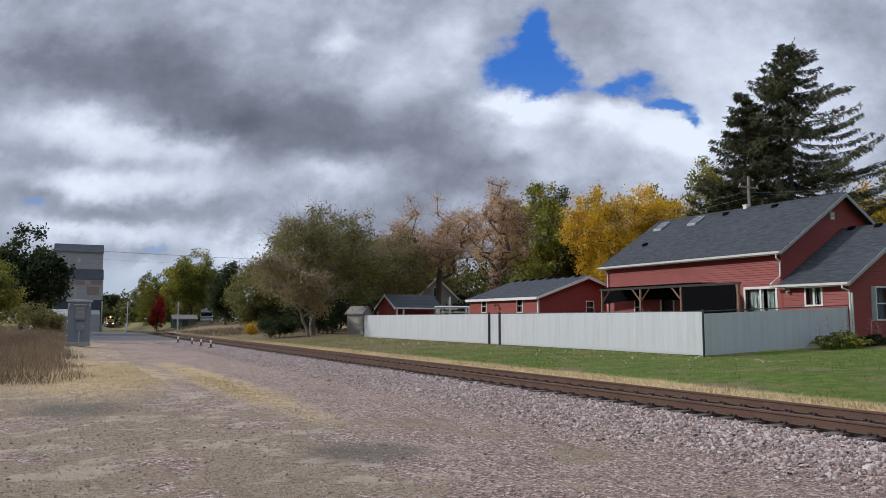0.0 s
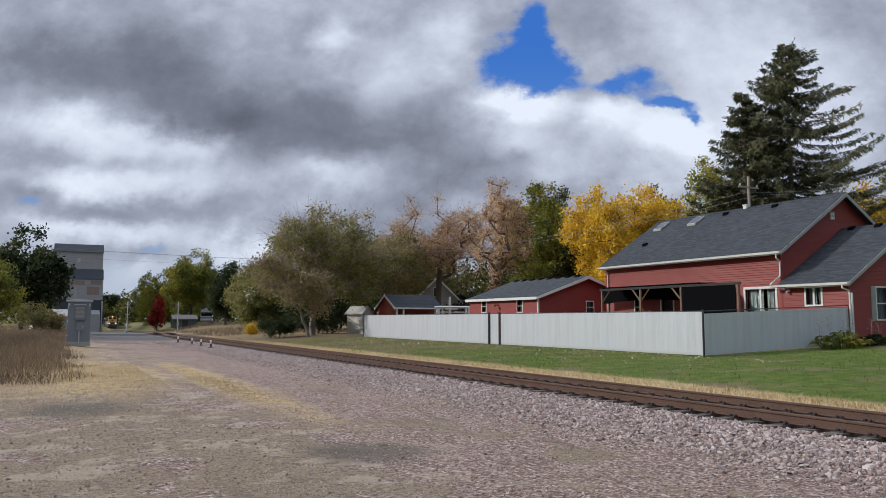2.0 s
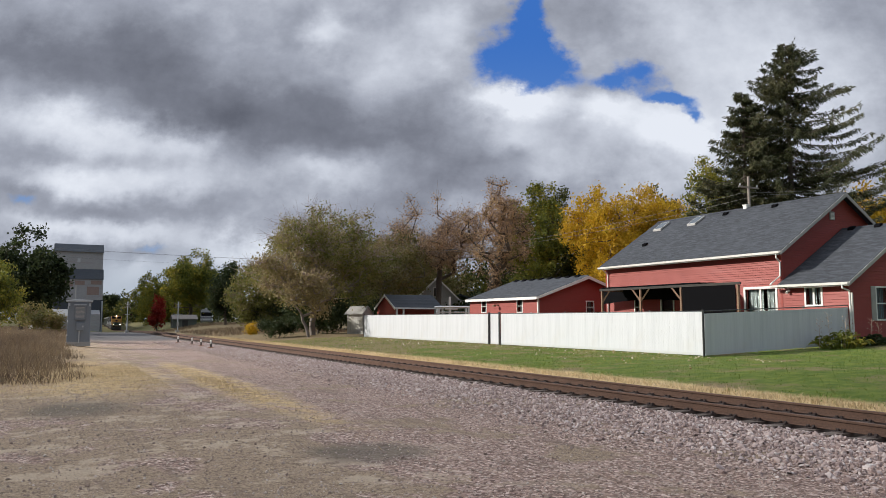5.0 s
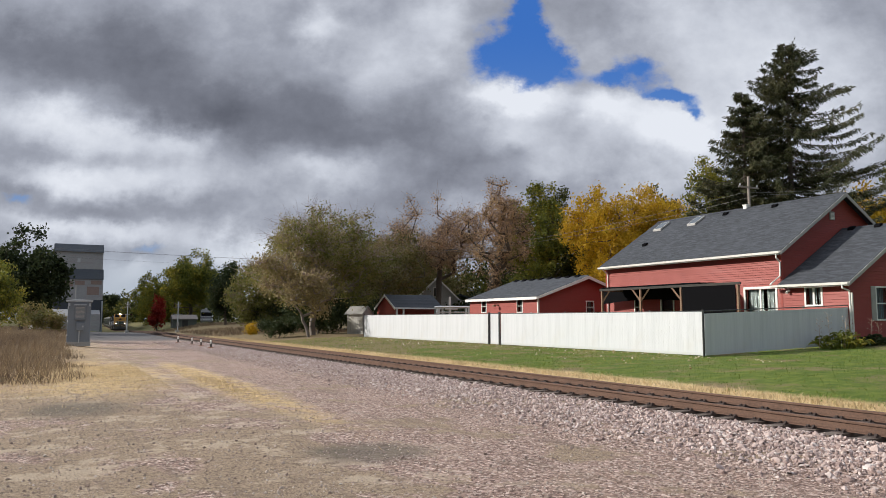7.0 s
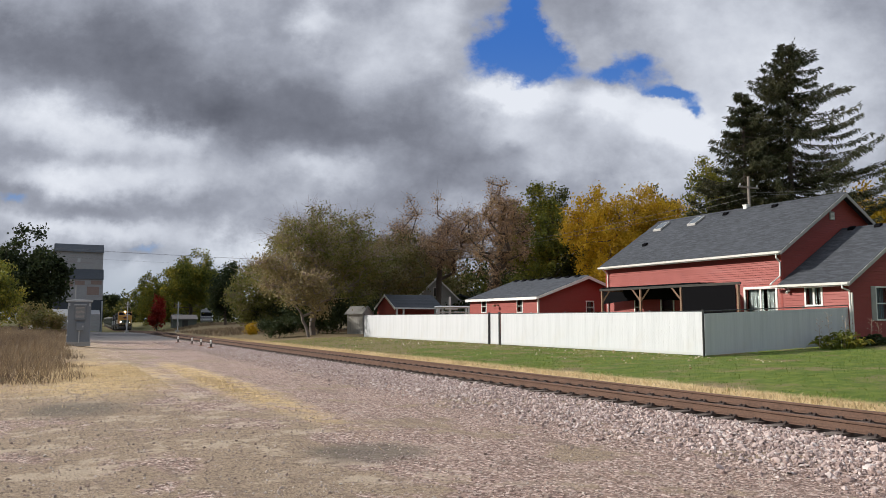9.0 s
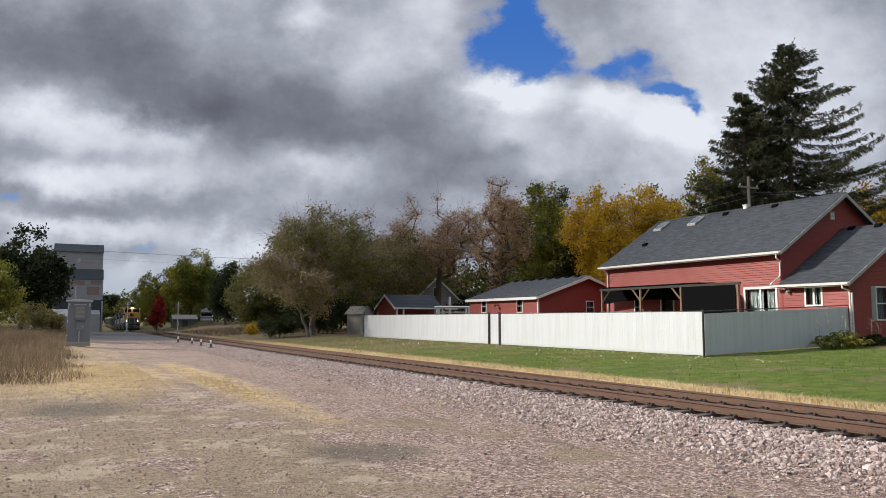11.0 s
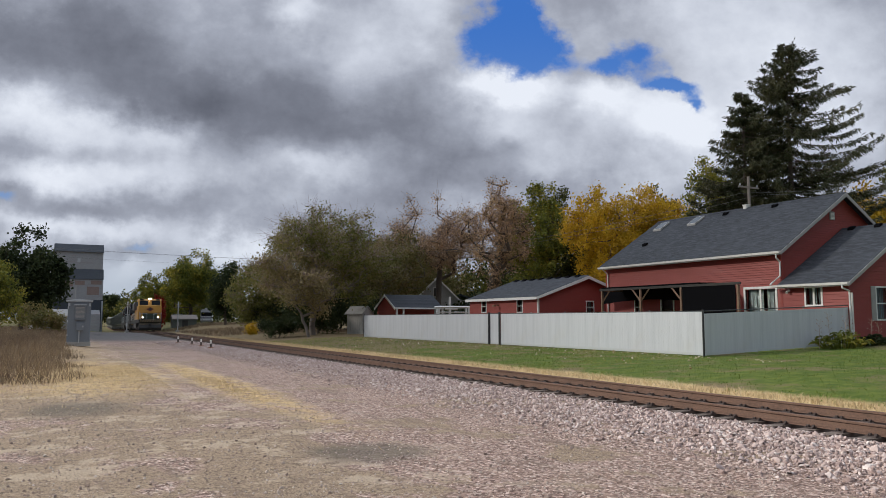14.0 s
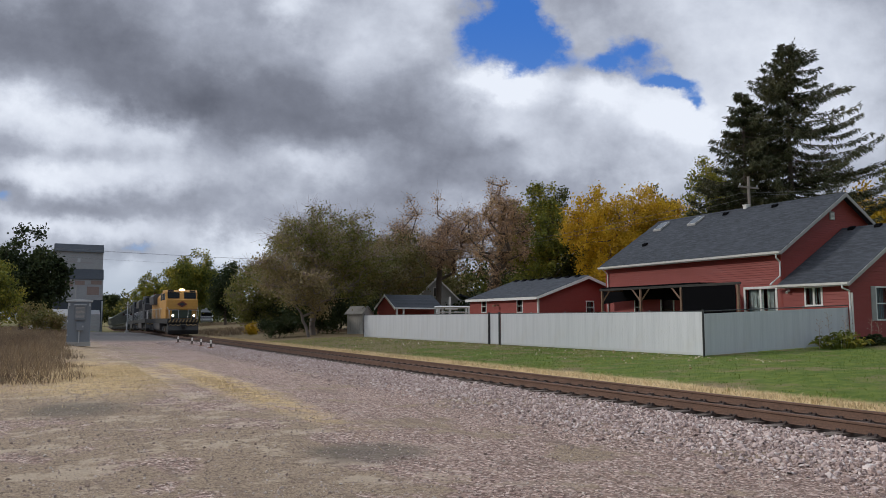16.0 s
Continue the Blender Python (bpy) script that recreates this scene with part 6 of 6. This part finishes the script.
def straw_area(rng, k):
    h = k // 6
    y = np.concatenate([rng.normal(21.5, 4.2, h), rng.normal(26, 3.4, k - h)])
    x = np.concatenate([4.3 + rng.normal(0, 0.28, h), rng.uniform(-1.4, 3.0, k - h)])
    return np.stack([x, y], -1), np.ones(k) * 0.8


def weed_area(rng, k):
    y = rng.uniform(23, 75, k)
    x = -5.5 + rng.random(k) ** 0.8 * (5.9 + 0.018 * y) + 0.35 * np.sin(y * 1.3) + rng.normal(0, 0.25, k)
    keep = (np.hypot((x - 1.55) / 1.0, (y - 44.0) / 1.6) > 1.0)
    h = 0.25 + 0.85 * sstep(1.2, -1.4, x - 0.02 * y) * sstep(22, 30, y) * (0.75 + 0.35 * np.sin(x * 2.1 + y * 0.7))
    return np.stack([x, y], -1)[keep], h[keep]


def rough_area(rng, k):
    y = rng.uniform(80, 150, k)
    x = np.where(rng.random(k) < 0.6, track_x(y) + rng.uniform(3.5, 22, k), rng.uniform(-8, 3, k))
    keep = ~((y > 112) & (y < 130) & (x > 3) & (x < 40))
    return np.stack([x, y], -1)[keep], np.ones(len(x))[keep]


G_LAWN = leaf_material("lawn_blades", [(0.0, (0.065, 0.115, 0.014)), (0.5, (0.135, 0.185, 0.028)), (0.8, (0.235, 0.235, 0.055)), (1.0, (0.38, 0.30, 0.14))], 0.3, 0.25)
G_STRAW = leaf_material("straw_blades", [(0.0, (0.36, 0.265, 0.14)), (0.6, (0.57, 0.45, 0.265)), (1.0, (0.74, 0.62, 0.42))], 0.4)
G_WEED = leaf_material("weed_stalks", [(0.0, (0.085, 0.060, 0.040)), (0.5, (0.19, 0.135, 0.085)), (0.85, (0.34, 0.255, 0.155)), (1.0, (0.50, 0.40, 0.27))], 0.25)
blades("lawn_grass", "short green lawn grass with faded patches", 52000, lawn_area, 0.07, 0.014, G_LAWN, 61)
blades("verge_grass", "dry straw grass along the track edge", 14000, verge_area, 0.16, 0.008, G_STRAW, 62)
blades("straw_grass", "flattened pale straw on the gravel", 16000, straw_area, 0.07, 0.006, G_STRAW, 63, 1.1)
blades("straw_tufts", "small straw tufts among the gravel", 9000, straw_area, 0.13, 0.005, G_STRAW, 66, 0.6)
blades("dry_weeds", "tall brown dry weeds beside the lot", 28000, weed_area, 0.62, 0.009, G_WEED, 64, 0.25)
def leaf_area(rng, k):
    y = rng.uniform(18, 58, k)
    x = 23.4 - rng.exponential(1.6, k)
    return np.stack([np.clip(x, 14.8, 23.4), y], -1)


LITTER = stone_material("fallen_leaf", [(0.0, (0.30, 0.20, 0.08)), (0.5, (0.55, 0.45, 0.25)), (1.0, (0.75, 0.70, 0.55))])
stones("fallen_leaves", "pale fallen leaves on the lawn by the fence", 420, leaf_area, 0.035, LITTER, 67)
blades("rough_grass", "dry rough grass beyond the crossing", 20000, rough_area, 0.4, 0.03, G_WEED, 65)

# ---- clouds that shade the place ----


def cloud_bank(near, far, soft, extent, thinnest, label):
    """A cloud sheet between the sun and the place, with one gap that drifts with the wind."""
    m, n, l, b = material("cloud_bank")
    co = n.new("ShaderNodeTexCoord").outputs["Object"]
    sep = n.new("ShaderNodeSeparateXYZ")
    l.new(co, sep.inputs[0])
    wob = calc(n, l, "MULTIPLY_ADD", tex_noise(n, l, 0.02, 4, 0.55, co), 30, -15)
    s = calc(n, l, "ADD", sep.outputs["Y"], wob)
    gap = calc(n, l, "MULTIPLY", smooth(n, l, s, near - 9, near + 9), smooth(n, l, s, far + soft, far - 0.5 * soft))
    thin = calc(n, l, "MULTIPLY_ADD", gap, 1.0 - thinnest, thinnest)
    t = n.new("ShaderNodeBsdfTransparent")
    d = n.new("ShaderNodeBsdfTranslucent")
    d.inputs["Color"].default_value = (0.8, 0.8, 0.82, 1)
    x = n.new("ShaderNodeMixShader")
    l.new(thin, x.inputs[0])
    l.new(d.outputs[0], x.inputs[1])
    l.new(t.outputs[0], x.inputs[2])
    l.new(x.outputs[0], n["Material Output"].inputs["Surface"])
    sh = Shape()
    x0, x1, y0, y1 = extent
    sh.add([(x0, y0, 0), (x1, y0, 0), (x1, y1, 0), (x0, y1, 0)], [(0, 1, 2, 3)])
    ob = new("cloud_bank", mesh("cloud_bank", sh, m))
    return tagged(ob, label, "cloud", kind="structure")


BANK_H, WIND_AZ, WIND = 250.0, 45.0, 13.6
bank = cloud_bank(94.0, 200.0, 26.0, (-170, 70, -60, 470), 0.42, "grey cloud bank with a bright gap")
UPPER_H, UPPER_AZ, UPPER_WIND = 320.0, 35.6, 4.9
upper = cloud_bank(-300.0, 106.0, 13.0, (-150, 150, 40, 300), 0.5, "higher slow grey cloud bank")


def motions():
    """Clouds drift with the wind; the train runs in along the track."""
    w = Vector((-math.sin(radians(WIND_AZ)), -math.cos(radians(WIND_AZ)), 0))
    drift = 54.0 / 16.0
    walk(clouds, [(t, pose(*(w * drift * (t - 8.0) + Vector((0, 0, CLOUD_H))), 0, 0, -27.86)) for t in (0.0, 4.0, 8.0, 12.0, 16.0)])
    reach = SUN_DIR * (BANK_H / SUN_DIR.z)
    walk(bank, [(t, pose(*(reach + w * WIND * t), 0, 0, -WIND_AZ)) for t in (0.0, 4.0, 8.0, 12.0, 16.0)])
    high = SUN_DIR * (UPPER_H / SUN_DIR.z)
    v = Vector((-math.sin(radians(UPPER_AZ)), -math.cos(radians(UPPER_AZ)), 0))
    walk(upper, [(t, pose(*(high + v * UPPER_WIND * t), 0, 0, -UPPER_AZ)) for t in (0.0, 4.0, 8.0, 12.0, 16.0)])
    back = 0.0
    for vehicle, length in TRAIN:
        walk(vehicle, [(t, rail_pose(front_at(t) + back, length)) for t in range(17)])
        back += length + 0.9


lead = locomotive("yellow wide-nosed diesel locomotive with lit headlights", M_YELLOW, M_LOCOGREY, True)
second = locomotive("dark diesel locomotive with grey radiator hood, coupled behind", M_LOCODARK, M_LOCOGREY, False)
third = copy_thing(second, pose(0, 0, 0))
hopper = hopper_car()
TRAIN = [(lead, 21.5), (second, 21.5), (third, 21.5), (hopper, 16.0)] + [(copy_thing(hopper, pose(0, 0, 0)), 16.0) for _ in range(9)]
motions()
